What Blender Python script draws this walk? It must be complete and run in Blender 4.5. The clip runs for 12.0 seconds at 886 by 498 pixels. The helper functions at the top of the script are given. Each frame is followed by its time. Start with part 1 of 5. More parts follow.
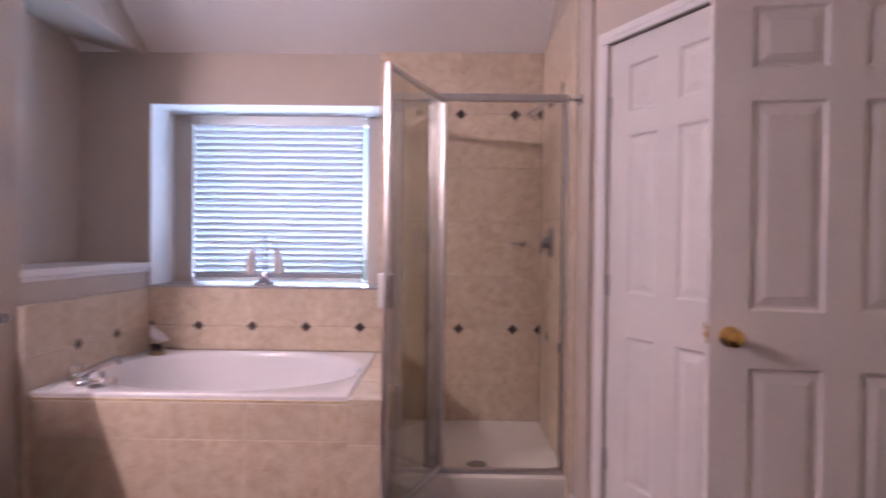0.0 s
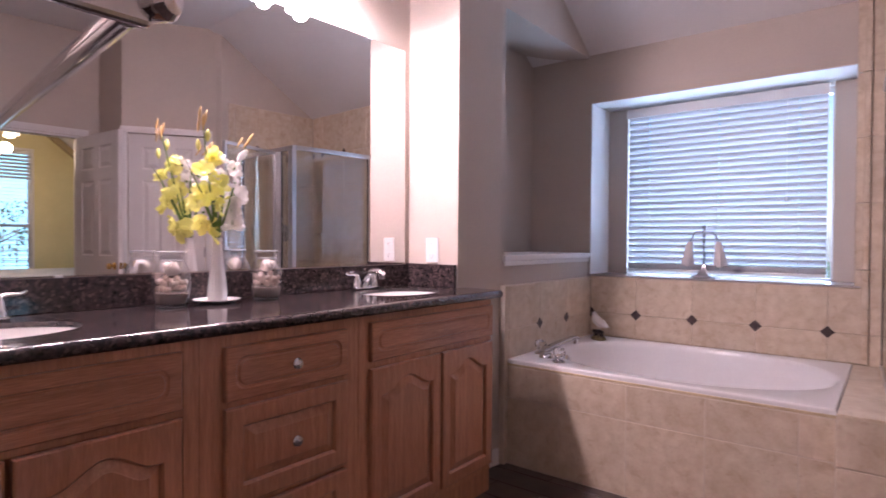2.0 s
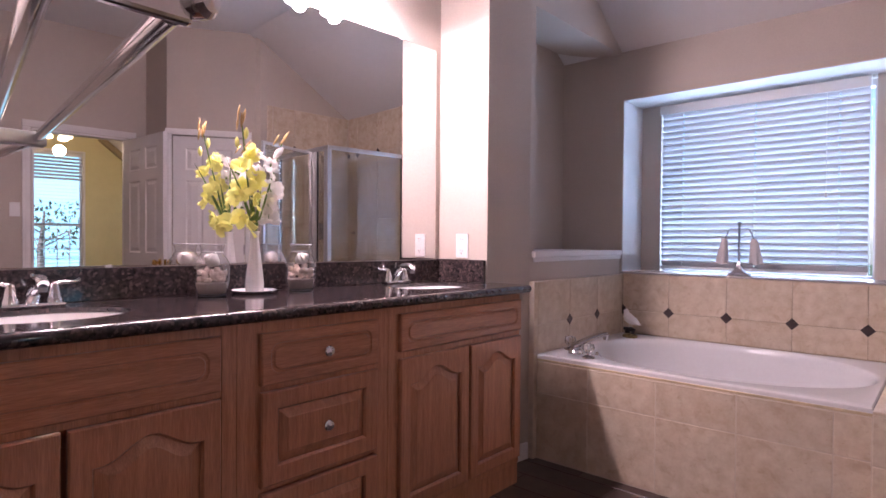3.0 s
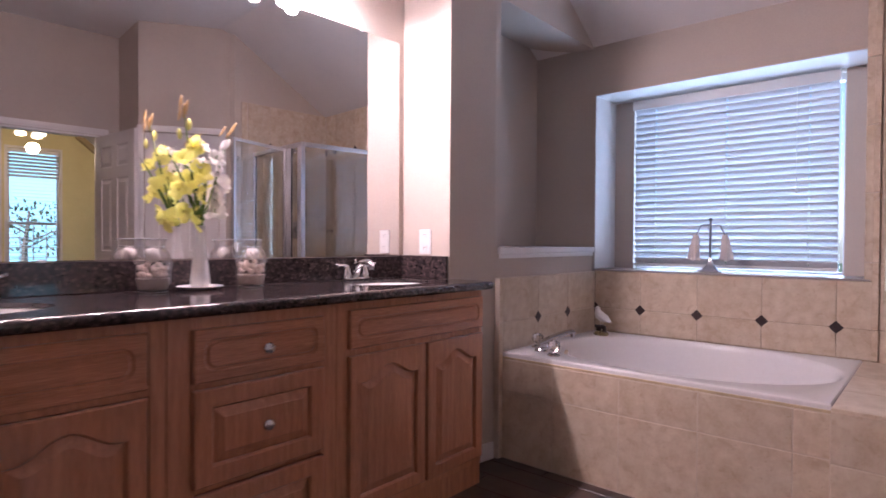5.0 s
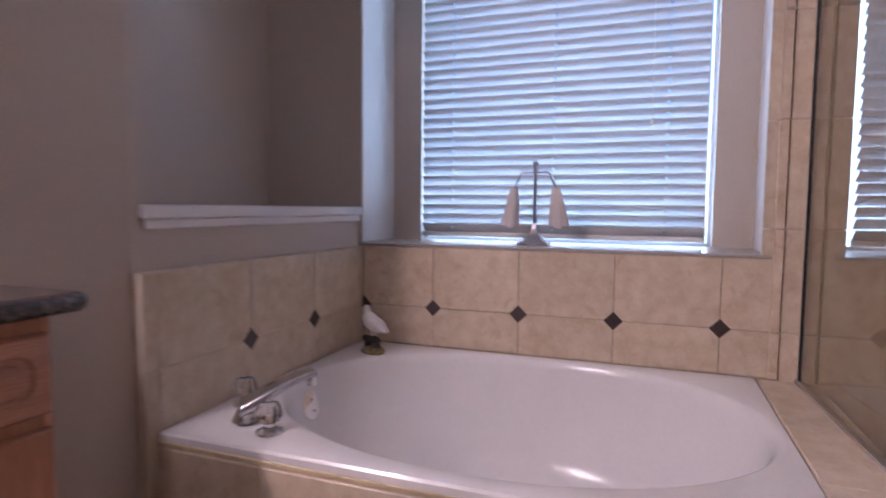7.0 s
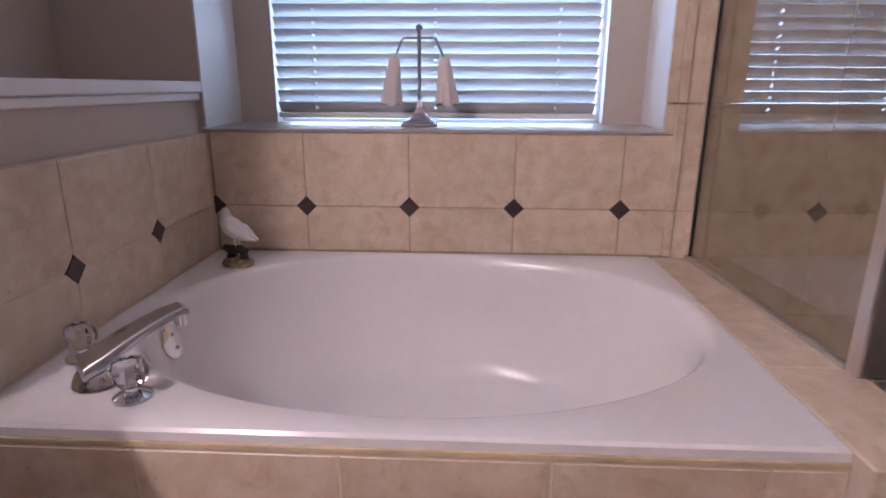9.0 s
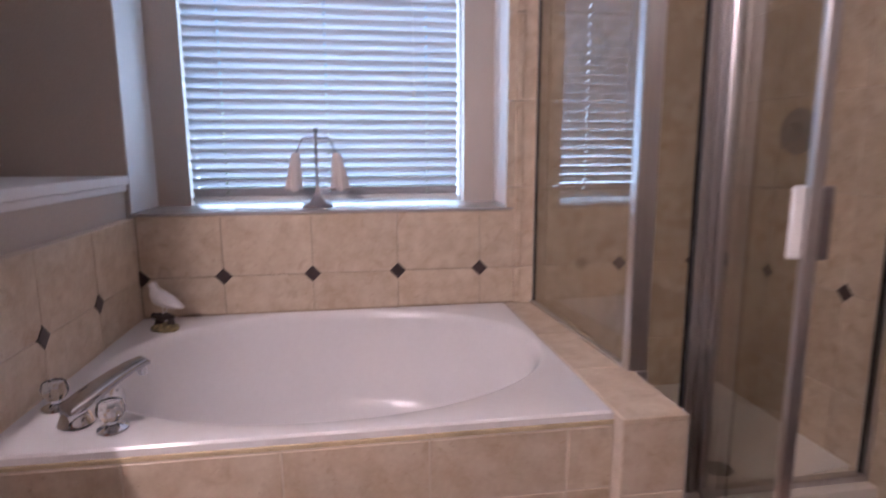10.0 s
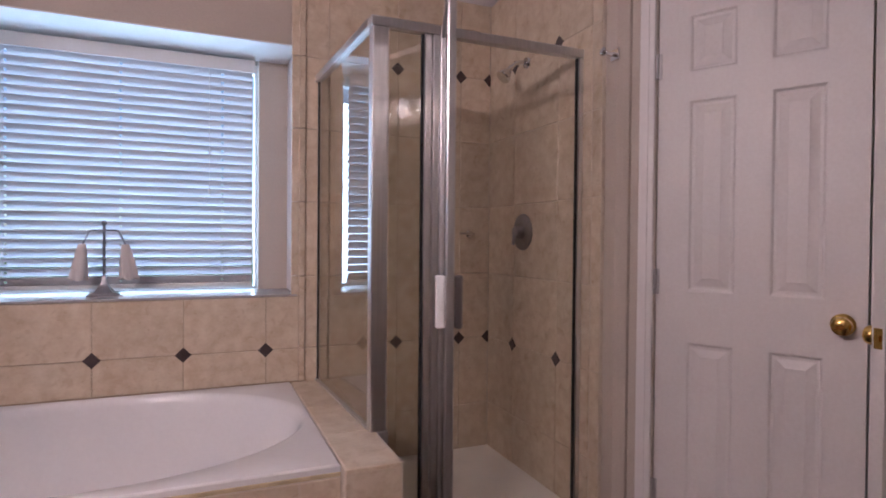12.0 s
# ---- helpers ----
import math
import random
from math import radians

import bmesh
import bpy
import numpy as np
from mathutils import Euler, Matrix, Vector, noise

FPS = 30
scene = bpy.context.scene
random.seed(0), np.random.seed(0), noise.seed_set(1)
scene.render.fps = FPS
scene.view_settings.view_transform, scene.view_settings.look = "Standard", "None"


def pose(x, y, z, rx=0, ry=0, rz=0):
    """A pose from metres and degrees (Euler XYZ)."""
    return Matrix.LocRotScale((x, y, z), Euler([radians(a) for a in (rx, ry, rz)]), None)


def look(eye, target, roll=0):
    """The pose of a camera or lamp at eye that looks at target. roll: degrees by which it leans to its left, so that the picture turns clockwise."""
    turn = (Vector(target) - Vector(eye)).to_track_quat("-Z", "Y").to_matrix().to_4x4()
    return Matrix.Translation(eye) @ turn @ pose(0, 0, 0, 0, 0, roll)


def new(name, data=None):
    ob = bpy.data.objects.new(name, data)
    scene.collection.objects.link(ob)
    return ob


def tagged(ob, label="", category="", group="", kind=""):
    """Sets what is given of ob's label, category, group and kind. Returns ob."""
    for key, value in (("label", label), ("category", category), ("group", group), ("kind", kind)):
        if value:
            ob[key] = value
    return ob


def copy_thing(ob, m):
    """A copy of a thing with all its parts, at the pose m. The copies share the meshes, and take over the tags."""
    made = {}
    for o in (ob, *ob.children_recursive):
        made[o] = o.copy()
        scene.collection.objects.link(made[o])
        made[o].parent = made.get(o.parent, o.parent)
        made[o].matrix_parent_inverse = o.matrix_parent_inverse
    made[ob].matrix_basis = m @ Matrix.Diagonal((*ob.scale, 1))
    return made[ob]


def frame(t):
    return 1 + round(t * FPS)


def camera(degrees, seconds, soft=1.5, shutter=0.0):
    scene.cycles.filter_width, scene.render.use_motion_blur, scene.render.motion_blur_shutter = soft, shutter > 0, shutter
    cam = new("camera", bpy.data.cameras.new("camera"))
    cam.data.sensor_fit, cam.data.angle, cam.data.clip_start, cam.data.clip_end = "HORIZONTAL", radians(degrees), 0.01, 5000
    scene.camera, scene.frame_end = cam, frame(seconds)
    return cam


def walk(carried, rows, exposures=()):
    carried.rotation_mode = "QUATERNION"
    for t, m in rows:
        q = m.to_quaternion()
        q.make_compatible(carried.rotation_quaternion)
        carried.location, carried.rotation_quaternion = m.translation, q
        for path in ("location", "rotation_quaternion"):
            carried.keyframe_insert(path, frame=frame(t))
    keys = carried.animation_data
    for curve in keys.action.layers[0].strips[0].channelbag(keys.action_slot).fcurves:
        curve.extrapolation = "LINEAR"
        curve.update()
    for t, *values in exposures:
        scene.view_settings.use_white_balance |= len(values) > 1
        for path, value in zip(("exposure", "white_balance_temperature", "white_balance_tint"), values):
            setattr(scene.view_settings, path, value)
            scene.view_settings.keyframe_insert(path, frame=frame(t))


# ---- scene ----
cam = camera(75.5, 12.0, soft=1.6, shutter=0.5)
PATH = [
    (0, (0.435, 0.136, 1.238), (0.418, 2.135, 1.219), 0.7),
    (0.5, (0.353, 0.076, 1.205), (-0.098, 2.024, 1.184), 0.7),
    (1, (0.219, 0.068, 1.192), (-0.573, 1.905, 1.167), 0.6),
    (1.5, (0.162, 0.089, 1.177), (-0.888, 1.791, 1.153), 0.4),
    (2, (0.159, 0.095, 1.174), (-1.079, 1.666, 1.144), 0.4),
    (2.5, (0.178, 0.085, 1.16), (-1.147, 1.583, 1.13), 0.5),
    (4.5, (0.29, 0.063, 1.126), (-1.046, 1.551, 1.103), 0.5),
    (5, (0.293, 0.218, 1.125), (-1.023, 1.724, 1.1), 0.4),
    (5.5, (0.167, 0.541, 1.145), (-1.107, 2.083, 1.116), 0.4),
    (6, (0.028, 0.932, 1.147), (-1.126, 2.565, 1.119), 0.4),
    (6.5, (-0.164, 1.318, 1.129), (-1.12, 3.074, 1.081), 0.4),
    (7, (-0.334, 1.644, 1.096), (-1.015, 3.519, 0.953), 0.5),
    (7.5, (-0.534, 1.892, 1.039), (-0.91, 3.838, 0.772), 1.1),
    (7.7, (-0.576, 1.953, 1.03), (-0.883, 3.901, 0.699), 1.2),
    (9.3, (-0.594, 1.832, 1.123), (-0.604, 3.754, 0.57), 0.1),
    (9.5, (-0.595, 1.718, 1.151), (-0.533, 3.647, 0.625), 0.1),
    (10, (-0.616, 1.433, 1.183), (-0.314, 3.382, 0.846), -0.2),
    (10.5, (-0.749, 1.199, 1.239), (-0.144, 3.097, 1.06), 0.5),
    (11, (-0.702, 1.12, 1.234), (0.055, 2.969, 1.14), 0.5),
    (11.5, (-0.544, 1.055, 1.228), (0.241, 2.894, 1.18), 0.4),
    (12, (-0.373, 1.031, 1.206), (0.402, 2.875, 1.177), 0.5),
]
EXPOSURES = [(0.0, 0.68, 5560, 29), (1.2, 0.46, 5540, 28), (3.5, 0.40, 5540, 27), (5.5, 0.25, 5480, 25), (7.5, 0.07, 5470, 23), (9.5, 0.16, 5600, 22), (10.5, 0.13, 5600, 21), (12.0, 0.02, 5620, 20)]
walk(cam, [(t, look(eye, target, roll)) for t, eye, target, roll in PATH], EXPOSURES)

# ---- world, daylight, lamps ----
world = bpy.data.worlds.new("world")
scene.world = world
world.use_nodes = True
sky = world.node_tree.nodes.new("ShaderNodeTexSky")
sky.sky_type, sky.sun_disc = "NISHITA", False
sky.sun_elevation, sky.sun_rotation = radians(38), radians(200)
world.node_tree.nodes["Background"].inputs["Strength"].default_value = 0.15
world.node_tree.links.new(sky.outputs[0], world.node_tree.nodes["Background"].inputs["Color"])
sun_data = bpy.data.lights.new("sun", "SUN")
sun_data.energy, sun_data.angle, sun_data.color = 5.0, radians(0.5), (1.0, 0.95, 0.88)
sun_lamp = new("sun", sun_data)
sun_lamp.matrix_world = look((-3, -8, 9), (0, 2, 1))


def area_lamp(name, eye, target, width, height, watts, colour):
    data = bpy.data.lights.new(name, "AREA")
    data.shape, data.size, data.size_y, data.energy, data.color = "RECTANGLE", width, height, watts, colour
    lamp = new(name, data)
    lamp.matrix_world = look(eye, target)
    return lamp


def point_lamp(name, place, watts, colour, radius):
    data = bpy.data.lights.new(name, "POINT")
    data.energy, data.color, data.shadow_soft_size = watts, colour, radius
    lamp = new(name, data)
    lamp.location = place
    return lamp


# the mirror wall stands two degrees out of square with the window wall
VANITY_TURN = pose(-1.869, 1.2, 0, 0, 0, -2.0) @ pose(1.875, -1.2, 0)
DAY_W, GROUND_W, LAMP_W = 88, 5, 13.2
# daylight through the bathroom window and the bedroom window
area_lamp("window_daylight", (-0.72, 4.80, 1.30), (-0.72, 3.0, 1.50), 1.6, 1.7, DAY_W, (0.60, 0.82, 1.0))
area_lamp("window_groundlight", (-0.72, 4.95, 0.30), (-0.72, 4.05, 1.40), 1.5, 1.0, GROUND_W, (0.56, 0.81, 1.0))

area_lamp("bedroom_daylight", (5.75, 1.9, 3.1), (3.6, 1.8, 0.9), 1.2, 1.2, 330, (0.70, 0.92, 1.0))
# bulbs of the vanity light
BULB_Y = (0.796, 0.985, 1.174, 1.363, 1.552, 1.741)
for by in BULB_Y:
    point_lamp("vanity_bulb", VANITY_TURN @ Vector((-1.74, by, 2.197)), LAMP_W, (1.0, 0.80, 0.72), 0.03)
point_lamp("bedroom_bulb", (3.55, 1.61, 2.15), 16, (1.0, 0.75, 0.45), 0.06)

# ---- materials ----


def material(name, colour, rough=0.5, metal=0.0, vary=0.12, scale=6.0, bump=0.0, bump_scale=60.0, object_random=0.0,
             colour2=None, coat=0.0, transmission=0.0, ior=1.45, stretch=(1, 1, 1), detail=6.0, specular=0.5, grain=0.12):
    m = bpy.data.materials.new(name)
    m.use_nodes = True
    nt = m.node_tree
    b = nt.nodes["Principled BSDF"]
    b.inputs["Metallic"].default_value = metal
    b.inputs["Roughness"].default_value = rough
    b.inputs["Coat Weight"].default_value = coat
    b.inputs["Transmission Weight"].default_value = transmission
    b.inputs["IOR"].default_value = ior
    b.inputs["Specular IOR Level"].default_value = specular
    c1 = (*colour, 1)
    c2 = (*(colour2 or [v * (1 - vary) for v in colour]), 1)
    tc = nt.nodes.new("ShaderNodeTexCoord")
    mp = nt.nodes.new("ShaderNodeMapping")
    mp.inputs["Scale"].default_value = stretch
    nt.links.new(tc.outputs["Object"], mp.inputs["Vector"])
    n1 = nt.nodes.new("ShaderNodeTexNoise")
    n1.inputs["Scale"].default_value, n1.inputs["Detail"].default_value = scale, detail
    info = nt.nodes.new("ShaderNodeObjectInfo")
    if object_random:
        n1.noise_dimensions = "4D"
        mul = nt.nodes.new("ShaderNodeMath")
        mul.operation, mul.inputs[1].default_value = "MULTIPLY", 37.0
        nt.links.new(info.outputs["Random"], mul.inputs[0])
        nt.links.new(mul.outputs[0], n1.inputs["W"])
    nt.links.new(mp.outputs[0], n1.inputs["Vector"])
    ramp = nt.nodes.new("ShaderNodeValToRGB")
    ramp.color_ramp.elements[0].position, ramp.color_ramp.elements[1].position = 0.32, 0.68
    ramp.color_ramp.elements[0].color, ramp.color_ramp.elements[1].color = c2, c1
    nt.links.new(n1.outputs["Fac"], ramp.inputs["Fac"])
    n2 = nt.nodes.new("ShaderNodeTexNoise")
    n2.inputs["Scale"].default_value, n2.inputs["Detail"].default_value = bump_scale, 4.0
    nt.links.new(mp.outputs[0], n2.inputs["Vector"])
    fine = nt.nodes.new("ShaderNodeMix")
    fine.data_type, fine.blend_type = "RGBA", "OVERLAY"
    fine.inputs[0].default_value = grain
    nt.links.new(ramp.outputs[0], fine.inputs[6])
    nt.links.new(n2.outputs["Fac"], fine.inputs[7])
    out = fine.outputs[2]
    if object_random:
        hsv = nt.nodes.new("ShaderNodeHueSaturation")
        mr = nt.nodes.new("ShaderNodeMapRange")
        mr.inputs[3].default_value, mr.inputs[4].default_value = 1 - object_random, 1 + object_random
        nt.links.new(info.outputs["Random"], mr.inputs[0])
        nt.links.new(mr.outputs[0], hsv.inputs["Value"])
        nt.links.new(out, hsv.inputs["Color"])
        out = hsv.outputs[0]
    nt.links.new(out, b.inputs["Base Color"])
    if bump:
        bn = nt.nodes.new("ShaderNodeBump")
        bn.inputs["Strength"].default_value, bn.inputs["Distance"].default_value = bump, 0.004
        nt.links.new(n2.outputs["Fac"], bn.inputs["Height"])
        nt.links.new(bn.outputs[0], b.inputs["Normal"])
    return m


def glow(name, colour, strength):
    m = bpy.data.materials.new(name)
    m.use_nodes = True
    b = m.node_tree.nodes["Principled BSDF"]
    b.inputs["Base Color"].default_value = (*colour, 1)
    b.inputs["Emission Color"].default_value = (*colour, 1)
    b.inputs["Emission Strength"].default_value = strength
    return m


def clear_glass(name, tint, gloss=0.06, grazing=0.9, falloff=5.0):
    """Thin pane: mostly see-through, a part mirrored by its gloss."""
    m = bpy.data.materials.new(name)
    m.use_nodes = True
    nt = m.node_tree
    nt.nodes.remove(nt.nodes["Principled BSDF"])
    tr = nt.nodes.new("ShaderNodeBsdfTransparent")
    tr.inputs[0].default_value = (*tint, 1)
    gl = nt.nodes.new("ShaderNodeBsdfGlossy")
    gl.inputs["Roughness"].default_value = 0.01
    fr = nt.nodes.new("ShaderNodeLayerWeight")
    fr.inputs["Blend"].default_value = 0.5
    power = nt.nodes.new("ShaderNodeMath")
    power.operation, power.inputs[1].default_value = "POWER", falloff
    scaled = nt.nodes.new("ShaderNodeMath")
    scaled.operation, scaled.inputs[1].default_value = "MULTIPLY", grazing
    add = nt.nodes.new("ShaderNodeMath")
    add.operation, add.inputs[1].default_value, add.use_clamp = "ADD", 0.04 + gloss, True
    nt.links.new(fr.outputs["Facing"], power.inputs[0])
    nt.links.new(power.outputs[0], scaled.inputs[0])
    nt.links.new(scaled.outputs[0], add.inputs[0])
    mix = nt.nodes.new("ShaderNodeMixShader")
    nt.links.new(add.outputs[0], mix.inputs[0])
    nt.links.new(tr.outputs[0], mix.inputs[1])
    nt.links.new(gl.outputs[0], mix.inputs[2])
    nt.links.new(mix.outputs[0], nt.nodes["Material Output"].inputs[0])
    return m


def plain_clear(name, tint):
    """The far face of a pane: clear, with no second mirroring."""
    m = bpy.data.materials.new(name)
    m.use_nodes = True
    nt = m.node_tree
    nt.nodes.remove(nt.nodes["Principled BSDF"])
    tr = nt.nodes.new("ShaderNodeBsdfTransparent")
    tr.inputs[0].default_value = (*tint, 1)
    nt.links.new(tr.outputs[0], nt.nodes["Material Output"].inputs[0])
    return m


def translucent(name, colour, share):
    m = bpy.data.materials.new(name)
    m.use_nodes = True
    nt = m.node_tree
    b = nt.nodes["Principled BSDF"]
    b.inputs["Base Color"].default_value = (*colour, 1)
    b.inputs["Roughness"].default_value = 0.4
    tl = nt.nodes.new("ShaderNodeBsdfTranslucent")
    tl.inputs[0].default_value = (*colour, 1)
    mix = nt.nodes.new("ShaderNodeMixShader")
    mix.inputs[0].default_value = share
    nt.links.new(b.outputs[0], mix.inputs[1])
    nt.links.new(tl.outputs[0], mix.inputs[2])
    nt.links.new(mix.outputs[0], nt.nodes["Material Output"].inputs[0])
    return m


def wood(name, dark, light, along="z"):
    stretch = (34, 34, 2.2) if along == "z" else (34, 2.2, 34)
    return material(name, light, rough=0.34, colour2=dark, scale=1.6, stretch=stretch, bump=0.08, bump_scale=11.0, detail=10, coat=0.6, specular=0.5, grain=0.42)


WALL = material("taupe wall paint", (0.55, 0.468, 0.40), rough=0.75, vary=0.05, scale=2.0, bump=0.12, bump_scale=180)
CEIL = material("ceiling paint", (0.78, 0.74, 0.715), rough=0.85, vary=0.04, scale=2.0, bump=0.25, bump_scale=120)
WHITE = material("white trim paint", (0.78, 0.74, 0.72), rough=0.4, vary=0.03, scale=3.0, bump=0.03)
DOORPAINT = material("white door paint", (0.66, 0.61, 0.585), rough=0.42, vary=0.04, scale=3.0, bump=0.05, bump_scale=90)
TILE = material("beige ceramic tile", (0.67, 0.56, 0.435), rough=0.36, scale=20.0, colour2=(0.545, 0.425, 0.30), detail=14, object_random=0.05, bump=0.10, bump_scale=70)


def speckled(m, colour, share):
    """Adds small uneven stains and pits of a darker colour."""
    nt = m.node_tree
    b = nt.nodes["Principled BSDF"]
    src = b.inputs["Base Color"].links[0].from_socket
    tc = next(n for n in nt.nodes if n.type == "TEX_COORD")
    info = nt.nodes.new("ShaderNodeObjectInfo")
    mul = nt.nodes.new("ShaderNodeMath")
    mul.operation, mul.inputs[1].default_value = "MULTIPLY", 53.0
    nt.links.new(info.outputs["Random"], mul.inputs[0])
    mix = src
    for size, low, high in ((16, 0.56, 0.72), (70, 0.62, 0.74)):
        n = nt.nodes.new("ShaderNodeTexNoise")
        n.noise_dimensions = "4D"
        n.inputs["Scale"].default_value, n.inputs["Detail"].default_value, n.inputs["Distortion"].default_value = size, 8, 0.8
        nt.links.new(tc.outputs["Object"], n.inputs["Vector"])
        nt.links.new(mul.outputs[0], n.inputs["W"])
        r = nt.nodes.new("ShaderNodeMapRange")
        r.inputs[1].default_value, r.inputs[2].default_value, r.inputs[4].default_value = low, high, share
        nt.links.new(n.outputs["Fac"], r.inputs[0])
        x = nt.nodes.new("ShaderNodeMix")
        x.data_type = "RGBA"
        x.inputs[7].default_value = (*colour, 1)
        nt.links.new(r.outputs[0], x.inputs[0])
        nt.links.new(mix, x.inputs[6])
        mix = x.outputs[2]
    nt.links.new(mix, b.inputs["Base Color"])
    return m


speckled(TILE, (0.40, 0.265, 0.155), 0.5)
GROUT = material("tan grout", (0.46, 0.37, 0.27), rough=0.9, vary=0.2, scale=20, bump=0.3, bump_scale=200)
PALEGROUT = material("pale grout", (0.66, 0.56, 0.455), rough=0.9, vary=0.12, scale=20, bump=0.3, bump_scale=200)
ACCENT = material("dark slate accent", (0.075, 0.048, 0.047), rough=0.3, vary=0.4, scale=30, object_random=0.1)
FLOORTILE = material("dark slate floor tile", (0.085, 0.05, 0.04), rough=0.32, scale=7, colour2=(0.035, 0.022, 0.02), object_random=0.2, bump=0.15, bump_scale=30)
FLOORGROUT = material("floor grout", (0.16, 0.12, 0.10), rough=0.9, bump=0.3, bump_scale=200)
ACRYLIC = material("white tub acrylic", (0.78, 0.75, 0.745), rough=0.2, vary=0.03, scale=2, coat=0.15)
PORCELAIN = material("white porcelain", (0.82, 0.80, 0.79), rough=0.1, vary=0.02, scale=2, coat=0.3)
CAULK = material("yellowed caulk", (0.68, 0.54, 0.34), rough=0.6, vary=0.35, scale=12)
OAK = wood("stained oak", (0.37, 0.150, 0.078), (0.50, 0.222, 0.120))
OAKH = wood("stained oak, level grain", (0.37, 0.150, 0.078), (0.50, 0.222, 0.120), "y")
OAKPALE = wood("stained oak face frame", (0.40, 0.165, 0.085), (0.53, 0.242, 0.132))
CHROME = material("chrome", (0.78, 0.78, 0.80), rough=0.09, metal=1.0, vary=0.05)
BRUSHED = material("brushed aluminium", (0.74, 0.72, 0.72), rough=0.30, metal=1.0, vary=0.12, scale=4, stretch=(30, 30, 1))
NICKEL = material("satin nickel", (0.34, 0.32, 0.33), rough=0.28, metal=1.0, vary=0.1)
DULL = material("dull hinge metal", (0.46, 0.43, 0.42), rough=0.45, metal=0.5, vary=0.15)
BRASS = material("polished brass", (0.78, 0.52, 0.16), rough=0.2, metal=1.0, vary=0.1)
GLASS = clear_glass("shower glass", (0.84, 0.85, 0.80), 0.15)
GLASS_BACK = plain_clear("shower glass back face", (0.985, 0.98, 0.97))
JAR_BACK = plain_clear("jar glass inner face", (0.99, 0.99, 0.99))
PANE = clear_glass("window glass", (0.96, 0.98, 0.98), 0.02)
BLACK = material("matt black", (0.015, 0.014, 0.015), rough=0.6)
MIRROR = material("mirror silver", (0.80, 0.79, 0.79), rough=0.0, metal=1.0, vary=0.0)
SLAT = translucent("blind slat vinyl", (0.58, 0.57, 0.59), 0.02)
PLASTIC = material("white plastic", (0.80, 0.78, 0.76), rough=0.35, vary=0.03)
YELLOW = material("yellow bedroom paint", (0.76, 0.67, 0.36), rough=0.8, vary=0.05)
CARPET = material("tan carpet", (0.42, 0.34, 0.26), rough=0.95, bump=0.5, bump_scale=250)


def granite():
    m = material("dark granite", (0.052, 0.036, 0.036), rough=0.11, colour2=(0.016, 0.013, 0.015), scale=70, detail=3, coat=0.3)
    nt = m.node_tree
    b = nt.nodes["Principled BSDF"]
    v = nt.nodes.new("ShaderNodeTexVoronoi")
    v.inputs["Scale"].default_value = 120
    tc = next(n for n in nt.nodes if n.type == "TEX_COORD")
    nt.links.new(tc.outputs["Object"], v.inputs["Vector"])
    r = nt.nodes.new("ShaderNodeValToRGB")
    r.color_ramp.elements[0].position, r.color_ramp.elements[1].position = 0.62, 1.0
    r.color_ramp.elements[0].color, r.color_ramp.elements[1].color = (0, 0, 0, 1), (1, 1, 1, 1)
    nt.links.new(v.outputs["Color"], r.inputs["Fac"])
    mix = nt.nodes.new("ShaderNodeMix")
    mix.data_type = "RGBA"
    mix.inputs[7].default_value = (0.135, 0.090, 0.080, 1)
    nt.links.new(r.outputs[0], mix.inputs[0])
    nt.links.new(b.inputs["Base Color"].links[0].from_socket, mix.inputs[6])
    nt.links.new(mix.outputs[2], b.inputs["Base Color"])
    return m


GRANITE = granite()

# ---- building helpers ----


def thing(name, label, category, group="", kind="", at=None):
    ob = new(name)
    ob.empty_display_size = 0.05
    if at is not None:
        ob.matrix_world = at
    return tagged(ob, label, category, group, kind)


def mesh_of(name, bm, mat, smooth=False):
    me = bpy.data.meshes.new(name)
    bmesh.ops.recalc_face_normals(bm, faces=bm.faces)
    bm.to_mesh(me)
    bm.free()
    me.materials.append(mat)
    if smooth:
        for p in me.polygons:
            p.use_smooth = True
        try:
            me.set_sharp_from_angle(angle=radians(38))
        except AttributeError:
            pass
    return me


def part(name, bm, mat, parent=None, label="", smooth=False):
    ob = new(name, mesh_of(name, bm, mat, smooth))
    if parent is not None:
        ob.parent = parent
    if label:
        ob["label"] = label
    return ob


def box(bm, x0, x1, y0, y1, z0, z1, bevel=0.0, m=None):
    vs = [bm.verts.new((x, y, z)) for x in (x0, x1) for y in (y0, y1) for z in (z0, z1)]
    faces = [(0, 1, 3, 2), (4, 6, 7, 5), (0, 4, 5, 1), (2, 3, 7, 6), (0, 2, 6, 4), (1, 5, 7, 3)]
    fs = [bm.faces.new([vs[i] for i in f]) for f in faces]
    if bevel:
        es = list({e for f in fs for e in f.edges})
        r = bmesh.ops.bevel(bm, geom=es, offset=bevel, segments=2, affect="EDGES", profile=0.5)
        vs = list({v for f in r["faces"] for v in f.verts} | {v for v in vs if v.is_valid})
    if m is not None:
        bmesh.ops.transform(bm, matrix=m, verts=vs)
    return vs


def boxes(*specs, bevel=0.0, m=None):
    bm = bmesh.new()
    for s in specs:
        box(bm, *s, bevel=bevel, m=m)
    return bm


def prism(bm, outline, z0, z1):
    """A closed plan outline raised from z0 to z1."""
    a = [bm.verts.new((x, y, z0)) for x, y in outline]
    b = [bm.verts.new((x, y, z1)) for x, y in outline]
    n = len(a)
    for i in range(n):
        bm.faces.new((a[i], a[(i + 1) % n], b[(i + 1) % n], b[i]))
    bm.faces.new(a), bm.faces.new(b)


